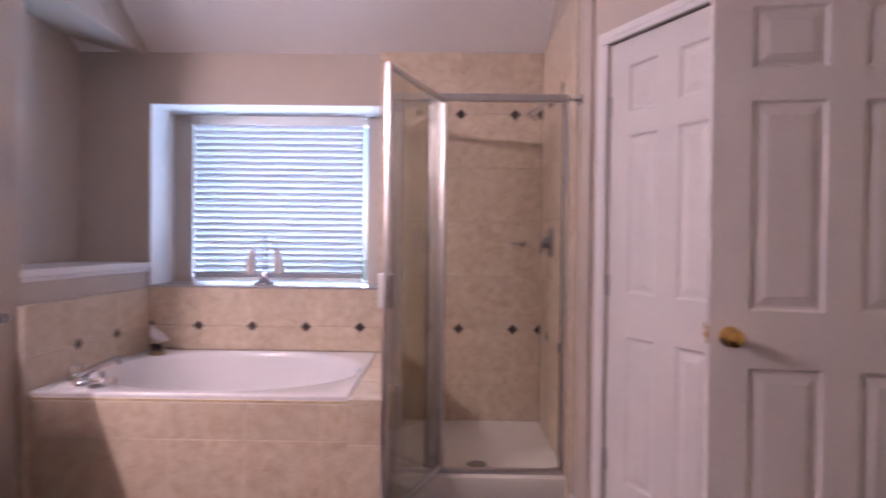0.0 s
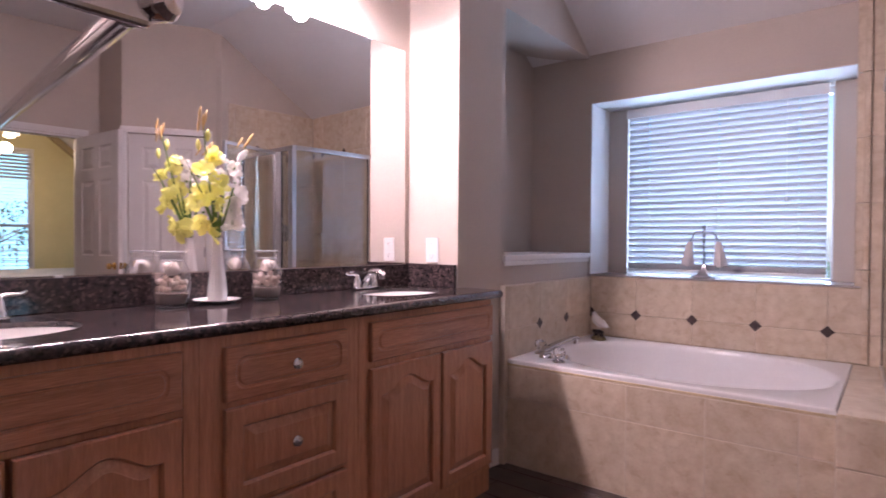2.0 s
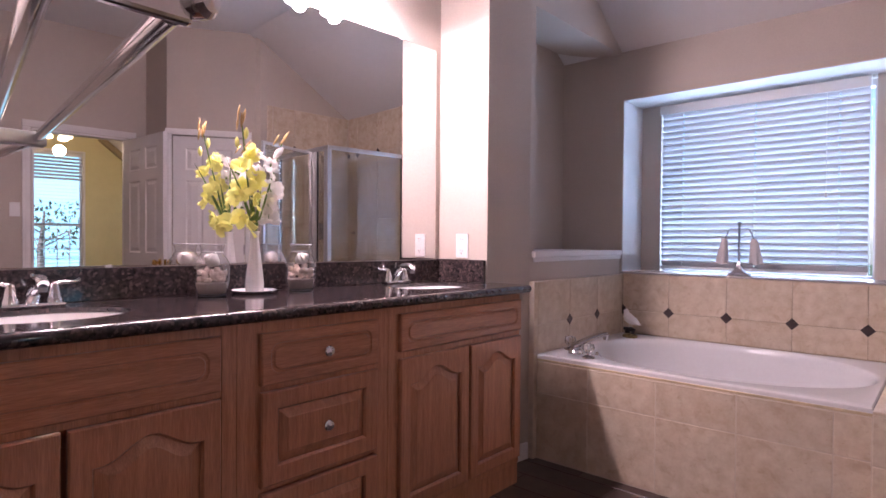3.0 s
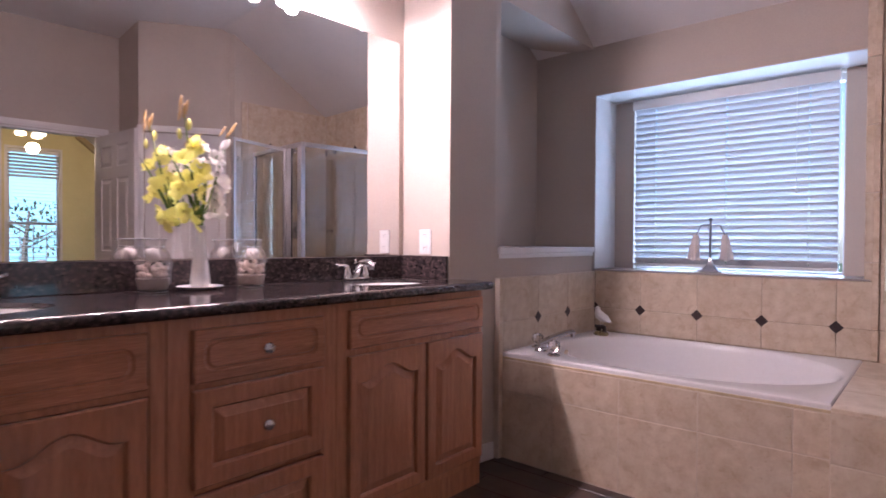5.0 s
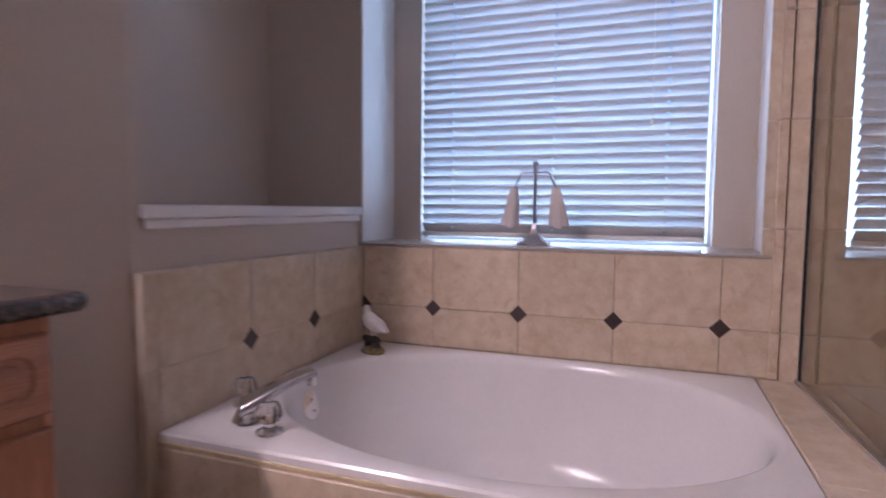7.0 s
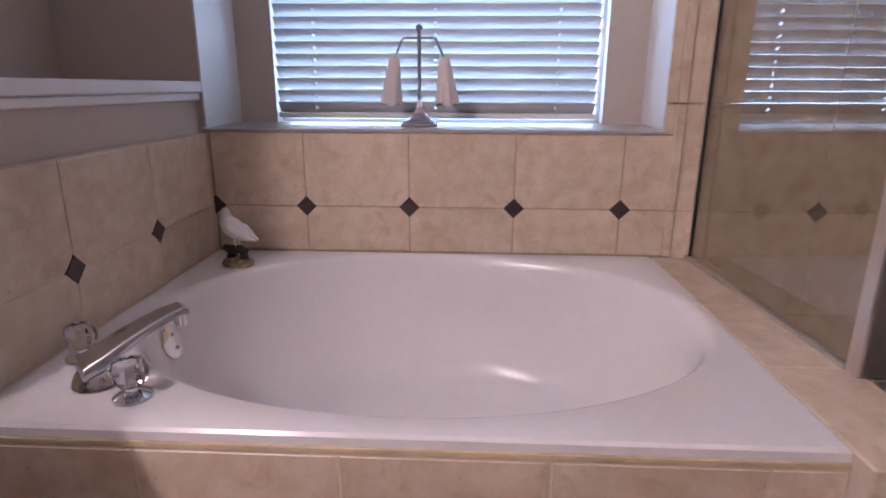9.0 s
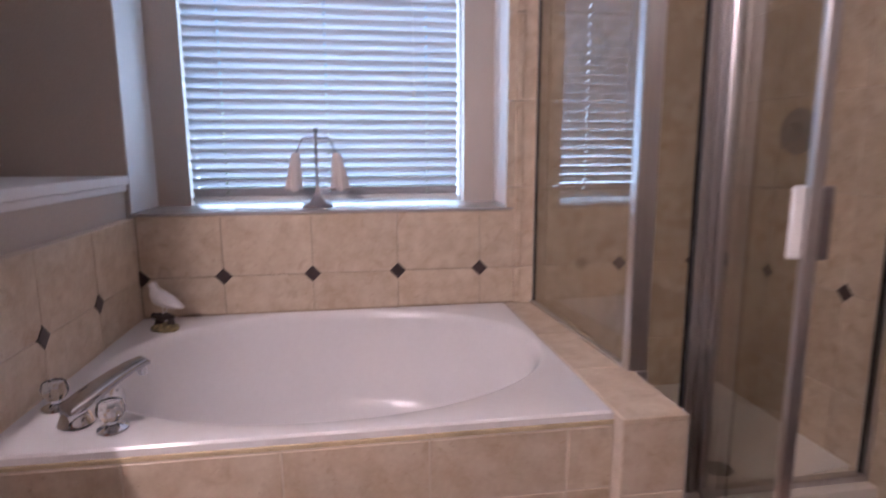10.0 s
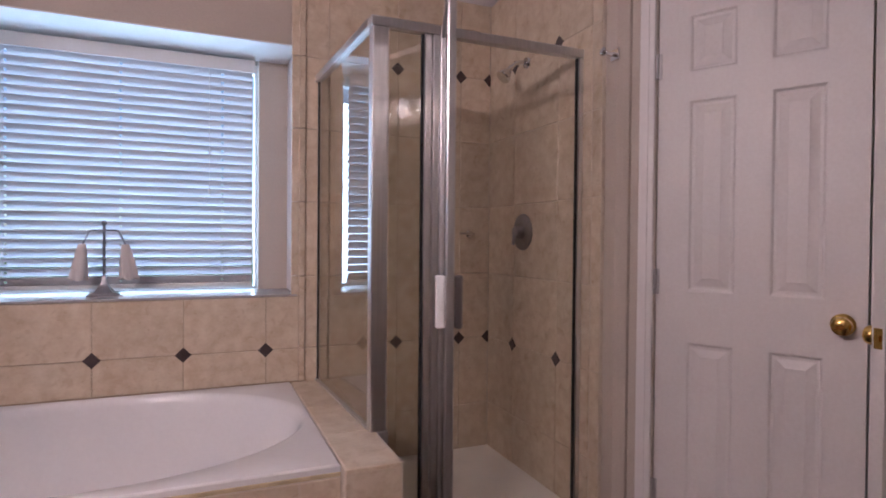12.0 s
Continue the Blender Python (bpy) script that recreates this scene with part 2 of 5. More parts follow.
def lathe(bm, profile, at=(0, 0, 0), n=24, m=None, close=False):
    """Turns (radius, height) pairs round the z axis."""
    rings = []
    for r, z in profile:
        ring = []
        for k in range(n):
            a = 2 * math.pi * k / n
            ring.append(bm.verts.new((at[0] + r * math.cos(a), at[1] + r * math.sin(a), at[2] + z)))
        rings.append(ring)
    for p, q in zip(rings, rings[1:]):
        for k in range(n):
            bm.faces.new((p[k], p[(k + 1) % n], q[(k + 1) % n], q[k]))
    if close:
        bm.faces.new(rings[0]), bm.faces.new(rings[-1])
    if m is not None:
        bmesh.ops.transform(bm, matrix=m, verts=[v for r in rings for v in r])


def tube(bm, points, radii, n=12, cap=True):
    """A round rod along points; radii: one number, or one a point."""
    pts = [Vector(p) for p in points]
    if not isinstance(radii, (list, tuple)):
        radii = [radii] * len(pts)
    rings = []
    up = Vector((0.13, 0.21, 0.97))
    for i, p in enumerate(pts):
        d = (pts[min(i + 1, len(pts) - 1)] - pts[max(i - 1, 0)]).normalized()
        s = d.cross(up)
        if s.length < 0.05:
            s = d.cross(Vector((1, 0.1, 0)))
        s.normalize()
        u = s.cross(d)
        rings.append([bm.verts.new(p + radii[i] * (math.cos(2 * math.pi * k / n) * s + math.sin(2 * math.pi * k / n) * u)) for k in range(n)])
    for p, q in zip(rings, rings[1:]):
        for k in range(n):
            bm.faces.new((p[k], p[(k + 1) % n], q[(k + 1) % n], q[k]))
    if cap:
        bm.faces.new(rings[0]), bm.faces.new(rings[-1])


# ---- the shell of the bathroom ----
X_VAN, Y_ALC0, Y_ALC1 = -1.875, 0.05, 2.33          # vanity wall and the ends of its alcove
X_NICHE, X_NBACK, Y_BACK, Y_INNER = -1.465, -1.90, 3.735, 4.04
X_SHOW, X_RIGHT, Y_REAR = 1.035, 2.06, -1.3
Z_SPRING, Z_TOP, SLOPE = 2.42, 3.09, 0.62
TH = 0.12
HINGE = (1.13, 2.63)
DIRD = Vector((0.469, -0.883, 0)).normalized()


def wall(name, bm, label, mat=WALL):
    return tagged(part(name, bm, mat), label, "wall", kind="structure")


floor = tagged(part("floor", boxes((-2.0, 2.06, -1.42, 3.9, -0.12, -0.006)), FLOORGROUT), "dark slate tiled bathroom floor with pale joints", "floor", kind="structure")

# ceiling: a slope rising from the window wall, then flat
bm = bmesh.new()
y_flat = Y_BACK - (Z_TOP - Z_SPRING) / SLOPE
prof = [(Y_BACK + 0.3, Z_SPRING - 0.3 * SLOPE), (y_flat, Z_TOP), (Y_REAR - 0.1, Z_TOP), (Y_REAR - 0.1, Z_TOP + 0.1), (y_flat, Z_TOP + 0.1), (Y_BACK + 0.3, Z_SPRING + 0.12 - 0.3 * SLOPE)]
a = [bm.verts.new((-2.05, y, z)) for y, z in prof]
b = [bm.verts.new((2.3, y, z)) for y, z in prof]
for i in range(6):
    bm.faces.new((a[i], a[(i + 1) % 6], b[(i + 1) % 6], b[i]))
bm.faces.new(a), bm.faces.new(b)
tagged(part("ceiling", bm, CEIL), "pale painted ceiling sloping up from the window wall", "ceiling", kind="structure")

wall("wall_vanity", boxes((X_VAN - TH, X_VAN, -1.42, Y_ALC1, 0, 3.5)), "taupe painted wall behind the vanity mirror").matrix_world = VANITY_TURN
wall("wall_alcove_end", boxes((X_VAN - 0.05, -1.25, -1.3, Y_ALC0, 0, 3.5)), "taupe painted wall at the vanity's near end")
wall("wall_rear", boxes((X_VAN - TH, 2.18, -1.42, -1.3, 0, 3.5)), "taupe painted rear wall")
# wall between vanity and tub, with the niche over the tub
bm = bmesh.new()
prism(bm, [(X_NBACK - TH, Y_ALC1), (-1.51, Y_ALC1), (X_NICHE, 2.64), (X_NICHE, 2.68), (X_NBACK - TH, 2.68)], 0, 3.6)
box(bm, X_NBACK - TH, X_NICHE, 2.68, Y_BACK, 0, 1.06)
box(bm, X_NBACK - TH, X_NBACK, 2.68, Y_BACK, 1.06, 3.0)
wall("wall_niche", bm, "taupe painted wall with a deep recess above the tub")
# soffit over the niche, rounded towards its back corner
bm = bmesh.new()
prof = [(X_NICHE, 3.6), (X_NICHE, 2.405)] + [(X_NICHE - 0.435 * k / 10, 2.405 + 0.075 * (k / 10) ** 1.6) for k in range(1, 11)] + [(X_NBACK, 3.6)]
a = [bm.verts.new((x, 2.68, z)) for x, z in prof]
b = [bm.verts.new((x, Y_BACK, z)) for x, z in prof]
for i in range(len(a)):
    bm.faces.new((a[i], a[(i + 1) % len(a)], b[(i + 1) % len(a)], b[i]))
bm.faces.new(a), bm.faces.new(b)
wall("wall_soffit", bm, "taupe painted soffit over the wall recess")

# window wall with its deep recess
WX0, WX1, WZ0, WZ1 = -1.45, 0.03, 0.955, 2.10
OX0, OX1, OZ0, OZ1 = -1.31, -0.115, 0.955, 2.085
bm = bmesh.new()
box(bm, X_NBACK - TH, WX0, Y_BACK, Y_BACK + 0.45, 0, 3.0)
box(bm, WX1, 1.2, Y_BACK, Y_BACK + 0.45, 0, 3.0)
box(bm, WX0, WX1, Y_BACK, Y_BACK + 0.45, 0, WZ0 - 0.012)
box(bm, WX0, WX1, Y_BACK, Y_BACK + 0.45, WZ1, 3.0)
box(bm, WX0, OX0, Y_INNER, Y_BACK + 0.45, WZ0 - 0.012, WZ1)
box(bm, OX1, WX1, Y_INNER, Y_BACK + 0.45, WZ0 - 0.012, WZ1)
wall("wall_window", bm, "taupe painted wall with a deep window recess")

# shower side wall, the slanted closet wall, the entry wall
nrm = Vector((-DIRD.y, DIRD.x, 0))     # away from the room
if nrm.x < 0:
    nrm = -nrm
P0 = Vector((*HINGE, 0)) - DIRD * 0.09
P1 = Vector((*HINGE, 0)) + DIRD * 0.665
bm = bmesh.new()
prism(bm, [(X_SHOW, Y_BACK), (X_SHOW, 2.74), (P0.x - 0.02, P0.y), (P0.x + 0.3, P0.y + 0.1), (X_SHOW + 0.3, Y_BACK)], 0, 3.6)
wall("wall_shower", bm, "painted wall beside the shower, tiled inside")
DH = 2.105
D0 = Vector((*HINGE, 0)) - DIRD * 0.004
D1 = Vector((*HINGE, 0)) + DIRD * 0.622


def slab_wall(bm, p, q, thick, z0, z1):
    n = Vector((-(q - p).y, (q - p).x, 0)).normalized()
    if n.x < 0:
        n = -n
    prism(bm, [(p.x, p.y), (q.x, q.y), (q.x + n.x * thick, q.y + n.y * thick), (p.x + n.x * thick, p.y + n.y * thick)], z0, z1)


bm = bmesh.new()
slab_wall(bm, P0 - DIRD * 0.03, D0, 0.11, 0, 3.6)
slab_wall(bm, D1, P1, 0.11, 0, 3.6)
slab_wall(bm, D0, D1, 0.11, DH + 0.005, 3.6)
prism(bm, [(P1.x, P1.y), (2.06, 2.057), (2.06, 2.30), (P1.x + 0.05, P1.y + 0.115)], 0, 3.6)
wall("wall_closet", bm, "taupe painted slanted wall round the closet door")
DY0, DY1 = 1.130, 1.895
bm = bmesh.new()
box(bm, X_RIGHT, X_RIGHT + TH, -1.42, DY0, 0, 3.6)
box(bm, X_RIGHT, X_RIGHT + TH, DY1, 2.6, 0, 3.6)
box(bm, X_RIGHT, X_RIGHT + TH, DY0, DY1, 2.127, 3.6)
wall("wall_entry", bm, "taupe painted wall with the doorway to the bedroom")

# ---- the bedroom seen through the doorway in the mirror ----
tagged(part("bedroom_floor", boxes((2.06, 6.0, -1.5, 5.0, -0.12, -0.002)), CARPET), "tan bedroom carpet", "floor", kind="structure")
tagged(part("bedroom_ceiling", boxes((2.18, 6.0, -1.5, 5.0, 2.75, 2.85)), CEIL), "white bedroom ceiling", "ceiling", kind="structure")
bm = bmesh.new()
BX, WB0, WB1 = 4.8, 1.545, 2.105
box(bm, BX, BX + 0.15, -1.5, WB0, 0, 2.75)
box(bm, BX, BX + 0.15, WB1, 5.0, 0, 2.75)
box(bm, BX, BX + 0.15, WB0, WB1, 0, 0.6)
box(bm, BX, BX + 0.15, WB0, WB1, 2.30, 2.75)
box(bm, 2.18, BX, 5.0, 5.1, 0, 2.75)
box(bm, 2.18, BX, -1.6, -1.5, 0, 2.75)
wall("wall_bedroom", bm, "yellow painted bedroom walls", YELLOW)
tagged(part("ground", boxes((-60, 60, -60, 60, -0.6, -0.5)), material("grass", (0.11, 0.16, 0.06), rough=0.9, scale=0.8, vary=0.4)), "green lawn outside", "ground", kind="structure")

# ---- window, blind, sill ----
win = thing("window_1", "white framed window behind a closed blind", "window", kind="structure")
part("window_frame", boxes((OX0, OX0 + 0.014, 4.10, 4.16, OZ0, OZ1), (OX1 - 0.014, OX1, 4.10, 4.16, OZ0, OZ1), (OX0 + 0.014, OX1 - 0.014, 4.10, 4.16, OZ0, OZ0 + 0.012),
     (OX0 + 0.014, OX1 - 0.014, 4.10, 4.16, OZ1 - 0.04, OZ1)), WHITE, win)
pane = part("pane", boxes((OX0 + 0.03, OX1 - 0.03, 4.127, 4.131, OZ0 + 0.03, OZ1 - 0.03)), PANE, win)
pane.visible_shadow = False
sill = tagged(part("window_sill", boxes((WX0 + 0.002, WX1 - 0.002, 3.712, 4.19, WZ0 - 0.010, WZ0), bevel=0.002), material("grey sill stone", (0.44, 0.40, 0.38), rough=0.25, scale=12)), "grey polished stone window sill", "sill", kind="structure")

blind = thing("window_blind", "closed white horizontal slat blind with ladder cords", "blind")
BX0, BX1, BY = OX0 + 0.012, OX1 - 0.030, 4.045
part("headrail", boxes((BX0 - 0.004, BX1 + 0.004, BY - 0.03, BY + 0.03, 2.03, 2.083), bevel=0.004), PLASTIC, blind)
part("valance", boxes((BX0 - 0.008, BX1 + 0.008, BY - 0.045, BY - 0.034, 2.022, 2.084), bevel=0.003), PLASTIC, blind)
NS = 25
pitch = (2.012 - 1.012) / (NS - 1)
CORDS = (BX0 + 0.14, (BX0 + BX1) / 2, BX1 - 0.14)
# one curved slat, with a routed hole at each cord
bm = bmesh.new()
xs = [BX0] + [c + d for c in CORDS for d in (-0.0055, 0.0055)] + [BX1]
us = (-1, -0.72, -0.36, 0, 0.36, 0.72, 1)
top_v = [[bm.verts.new((x, 0.025 * u, -0.0034 * (1 - u * u))) for x in xs] for u in us]
low_v = [[bm.verts.new((x, 0.025 * u, -0.0034 * (1 - u * u) - 0.0038)) for x in xs] for u in us]
for i in range(6):
    for j in range(7):
        if j % 2 == 1 and i in (2, 3):
            continue
        bm.faces.new((top_v[i][j], top_v[i][j + 1], top_v[i + 1][j + 1], top_v[i + 1][j]))
        bm.faces.new((low_v[i][j], low_v[i + 1][j], low_v[i + 1][j + 1], low_v[i][j + 1]))
for i in range(6):
    for j in (0, 7):
        bm.faces.new((top_v[i][j], top_v[i + 1][j], low_v[i + 1][j], low_v[i][j]))
for j in range(7):
    for i in (0, 6):
        bm.faces.new((top_v[i][j], top_v[i][j + 1], low_v[i][j + 1], low_v[i][j]))
slat_mesh = mesh_of("slat", bm, SLAT, True)
SLAT_TILT = -46
for k in range(NS):
    ob = new("slat", slat_mesh)
    ob.parent = blind
    ob.matrix_local = pose(0, BY, 1.012 + pitch * k, SLAT_TILT + random.uniform(-0.5, 0.5), random.uniform(-0.04, 0.04), 0)
part("bottom_rail", boxes((BX0, BX1, BY - 0.025, BY + 0.025, 0.972, 0.992), bevel=0.004), PLASTIC, blind)
for cx in CORDS:
    part("ladder_cord", boxes((cx - 0.0008, cx + 0.0008, BY - 0.027, BY - 0.0255, 0.98, 2.03), (cx - 0.0008, cx + 0.0008, BY + 0.0255, BY + 0.027, 0.98, 2.03)), SLAT, blind)
bm = bmesh.new()
tube(bm, [(BX1 - 0.20, BY - 0.036, 2.03), (BX1 - 0.198, BY - 0.037, 1.45)], 0.0015, 6)
lathe(bm, [(0.002, 0), (0.006, -0.01), (0.006, -0.03), (0.002, -0.036)], (BX1 - 0.198, BY - 0.037, 1.45), 8, close=True)
part("pull_cord", bm, PLASTIC, blind)

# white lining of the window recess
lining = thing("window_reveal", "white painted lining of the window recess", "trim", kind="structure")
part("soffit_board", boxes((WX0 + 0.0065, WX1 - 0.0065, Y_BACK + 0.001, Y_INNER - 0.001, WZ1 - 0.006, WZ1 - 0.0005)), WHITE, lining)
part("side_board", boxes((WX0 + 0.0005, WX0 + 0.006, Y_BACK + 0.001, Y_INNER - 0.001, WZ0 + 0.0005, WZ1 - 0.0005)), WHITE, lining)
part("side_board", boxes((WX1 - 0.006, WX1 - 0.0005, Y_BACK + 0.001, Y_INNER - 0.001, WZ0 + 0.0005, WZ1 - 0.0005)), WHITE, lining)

# niche ledge
ledge = thing("ledge_trim", "white moulded wooden ledge under the wall recess", "ledge", kind="structure")
part("board", boxes((X_NBACK + 0.002, X_NICHE + 0.022, 2.662, Y_BACK - 0.003, 1.064, 1.098), bevel=0.005), WHITE, ledge)
part("moulding", boxes((X_NICHE + 0.001, X_NICHE + 0.012, 2.672, Y_BACK - 0.003, 1.040, 1.0635), bevel=0.004), WHITE, ledge)

# ---- tub ----
TX0, TX1, TY0, TY1, TZ = -1.432, 0.0, 2.673, 3.712, 0.553
tub = thing("bathtub", "white acrylic drop-in tub with an oval basin", "bathtub")
bm = bmesh.new()
N = 112
CX, CY, RX, RY = -0.700, 3.212, 0.685, 0.488


def oval(s, z, n=2.1, dx=0.0, sy=1.0):
    ring = []
    for k in range(N):
        t = 2 * math.pi * k / N
        c, d = math.cos(t), math.sin(t)
        ring.append(bm.verts.new((CX + dx + RX * s * math.copysign(abs(c) ** (2 / n), c), CY + RY * s * sy * math.copysign(abs(d) ** (2 / n), d), z)))
    return ring


def rect(z, inset=0.0):
    ring = []
    for k in range(N):
        t = 2 * math.pi * k / N
        c, d = math.cos(t), math.sin(t)
        n = 2.1
        px, py = RX * math.copysign(abs(c) ** (2 / n), c), RY * math.copysign(abs(d) ** (2 / n), d)
        fx = ((TX1 - inset - CX) if px > 0 else (CX - TX0 - inset)) / max(abs(px), 1e-6)
        fy = ((TY1 - inset - CY) if py > 0 else (CY - TY0 - inset)) / max(abs(py), 1e-6)
        f = min(fx, fy)
        ring.append(bm.verts.new((CX + px * f, CY + py * f, z)))
    # pull the ring's nearest points onto the corners
    for cx, cy in ((TX0 + inset, TY0 + inset), (TX1 - inset, TY0 + inset), (TX0 + inset, TY1 - inset), (TX1 - inset, TY1 - inset)):
        v = min(ring, key=lambda w: (w.co.x - cx) ** 2 + (w.co.y - cy) ** 2)
        v.co.x, v.co.y = cx, cy
    return ring


rings = [rect(TZ - 0.022), rect(TZ - 0.006), rect(TZ, 0.005), oval(1.0, TZ + 0.001), oval(0.985, TZ - 0.003), oval(0.97, TZ - 0.013), oval(0.957, TZ - 0.035),
         oval(0.935, TZ - 0.10), oval(0.89, TZ - 0.22, dx=0.01), oval(0.83, TZ - 0.33, dx=0.02), oval(0.76, TZ - 0.39, dx=0.03), oval(0.66, TZ - 0.42, dx=0.03), oval(0.35, TZ - 0.425, dx=0.03), oval(0.05, TZ - 0.428, dx=0.03)]
for p, q in zip(rings, rings[1:]):
    for k in range(N):
        bm.faces.new((p[k], p[(k + 1) % N], q[(k + 1) % N], q[k]))
bm.faces.new(rings[-1])
part("shell", bm, ACRYLIC, tub, smooth=True)
part("caulk_line", boxes((TX0, TX1, TY0 - 0.004, TY0 + 0.006, TZ - 0.0345, TZ - 0.0225), bevel=0.002), CAULK, tub, "yellowed caulk under the rim")

# tub apron and the low wall beside the shower
apron = tagged(part("tub_apron", boxes((TX0, TX1, TY0 - 0.0025, TY0 + 0.03, 0, TZ - 0.035)), PALEGROUT), "beige tiled tub apron", "apron", kind="structure")
knee = tagged(part("knee_wall", boxes((0.003, 0.177, 2.631, Y_BACK - 0.03, 0, 0.5475)), PALEGROUT), "beige tiled low wall between tub and shower", "wall", kind="structure")
backing_l = tagged(part("tub_side_surround", boxes((X_NICHE + 0.002, -1.4325, 2.64, 3.720, 0, 0.938)), PALEGROUT), "beige tiled surround on the wall beside the tub", "tile surround", kind="structure")
backing_b = tagged(part("tub_back_surround", boxes((-1.433, 0.06, 3.7158, Y_BACK - 0.002, 0.5, 0.943)), GROUT), "beige tiled surround under the window", "tile surround", kind="structure")
show_b = tagged(part("shower_back_surround", boxes((0.0605, 1.0185, 3.7158, Y_BACK - 0.002, 0.0, 2.43)), PALEGROUT), "beige tiled shower back wall", "tile surround", kind="structure")
show_r = tagged(part("shower_side_surround", boxes((1.0185, X_SHOW - 0.001, 2.80, 3.7157, 0.0, 2.43)), PALEGROUT), "beige tiled shower side wall", "tile surround", kind="structure")

# ---- shower ----


def glass_pane(name, parent, spec, m=None, axis=0):
    ob = part(name, boxes(spec, m=m), GLASS, parent)
    ob.data.materials.append(GLASS_BACK)
    ax = (m.to_3x3() if m else Matrix.Identity(3)) @ Vector([1.0 if k == axis else 0.0 for k in range(3)])
    for p in ob.data.polygons:
        p.material_index = 0 if p.normal.dot(ax) < -0.9 else 1
    return ob


pan = thing("shower_pan", "cream moulded shower pan with a raised curb", "shower pan")
PANMAT = material("cream shower pan", (0.86, 0.81, 0.74), rough=0.3, vary=0.05)
DRX, DRY, DRZ = 0.598, 3.085, 0.098
bm = bmesh.new()
dish = []
for i in range(15):
    row = []
    for j in range(15):
        x, yy = 0.173 + 0.849 * i / 14, 2.985 + 0.737 * j / 14
        away = max(abs(x - DRX) / 0.42, (yy - DRY) / 0.63 if yy > DRY else 0.5 * (DRY - yy) / 0.10)
        row.append(bm.verts.new((x, yy, DRZ + 0.040 * max(0.0, min(1.0, away) - 0.12) ** 1.2)))
    dish.append(row)
for i in range(14):
    for j in range(14):
        bm.faces.new((dish[i][j], dish[i + 1][j], dish[i + 1][j + 1], dish[i][j + 1]))
rim = [dish[i][0] for i in range(15)] + [dish[14][j] for j in range(1, 15)] + [dish[i][14] for i in range(13, -1, -1)] + [dish[0][j] for j in range(13, 0, -1)]
foot_ring = [bm.verts.new((v.co.x, v.co.y, 0.0)) for v in rim]
for k in range(len(rim)):
    bm.faces.new((rim[k], foot_ring[k], foot_ring[(k + 1) % len(rim)], rim[(k + 1) % len(rim)]))
part("basin", bm, PANMAT, pan, smooth=True)
part("curb", boxes((0.173, 1.022, 2.875, 2.985, 0.0, 0.118), bevel=0.010), PANMAT, pan, smooth=True)
SY, SX, SZ0, SZ1 = 2.925, 0.150, 0.118, 1.966
encl = thing("shower_enclosure", "brushed aluminium framed glass shower enclosure with its door open", "shower")
SIDE = pose(SX + 0.010, SY + 0.02, 0, 0, 0, 2.9) @ pose(-SX, -SY - 0.02, 0)     # the side panel runs a little off square
part("front_header", boxes((SX - 0.002, 1.0135, SY - 0.018, SY + 0.018, SZ1 - 0.035, SZ1), bevel=0.004), BRUSHED, encl)
part("side_header", boxes((SX - 0.016, SX + 0.016, SY + 0.02, 3.712, SZ1 - 0.035, SZ1), bevel=0.004, m=SIDE), BRUSHED, encl)
part("side_sill_rail", boxes((SX - 0.012, SX + 0.008, SY + 0.02, 3.712, 0.551, 0.561), bevel=0.002, m=SIDE), BRUSHED, encl)
part("front_sill_rail", boxes((0.178, 1.0135, SY - 0.016, SY + 0.016, SZ0 + 0.001, SZ0 + 0.024), bevel=0.003), BRUSHED, encl)
part("corner_post", boxes((SX, SX + 0.060, SY - 0.022, SY + 0.019, 0.552, SZ1 - 0.036), (0.180, 0.217, SY - 0.02, SY + 0.018, SZ0 + 0.025, 0.5515), bevel=0.005), BRUSHED, encl)
for x0, x1, y0, y1 in ((0.343, 0.368, -0.016, 0.016), (0.372, 0.396, -0.022, 0.012), (0.400, 0.426, -0.018, 0.014)):
    part("hinge_jamb", boxes((x0, x1, SY + y0, SY + y1, SZ0 + 0.025, SZ1 - 0.036), bevel=0.004), BRUSHED, encl)
part("wall_jamb", boxes((0.992, 1.0135, SY - 0.016, SY + 0.016, SZ0 + 0.025, SZ1 - 0.036), bevel=0.004), BRUSHED, encl)
part("back_jamb", boxes((SX - 0.004, SX + 0.008, 3.695, 3.7115, 0.562, SZ1 - 0.036), bevel=0.002, m=SIDE), BRUSHED, encl)
# thin black strip along the room side of the back jamb
part("back_seal", boxes((SX - 0.006, SX + 0.004, 3.688, 3.6945, 0.562, SZ1 - 0.036), m=SIDE), BLACK, encl, "thin dark glazing strip")
part("jamb_seal", boxes((0.334, 0.342, SY - 0.006, SY + 0.006, SZ0 + 0.025, SZ1 - 0.036), (0.9885, 0.9915, SY - 0.008, SY + 0.008, SZ0 + 0.025, SZ1 - 0.036)), BLACK, encl, "thin dark glazing strip")
glass_pane("side_pane", encl, (SX - 0.003, SX + 0.003, SY + 0.02, 3.688, 0.562, SZ1 - 0.036), SIDE, axis=0)
glass_pane("fixed_pane", encl, (0.218, 0.334, SY - 0.003, SY + 0.003, SZ0 + 0.025, SZ1 - 0.036), axis=1)
hx, hy, fx, fy = 0.412, 2.905, 0.195, 2.335
dl = math.hypot(fx - hx, fy - hy)
door_m = pose(hx, hy, 0, 0, 0, math.degrees(math.atan2(fy - hy, fx - hx)))
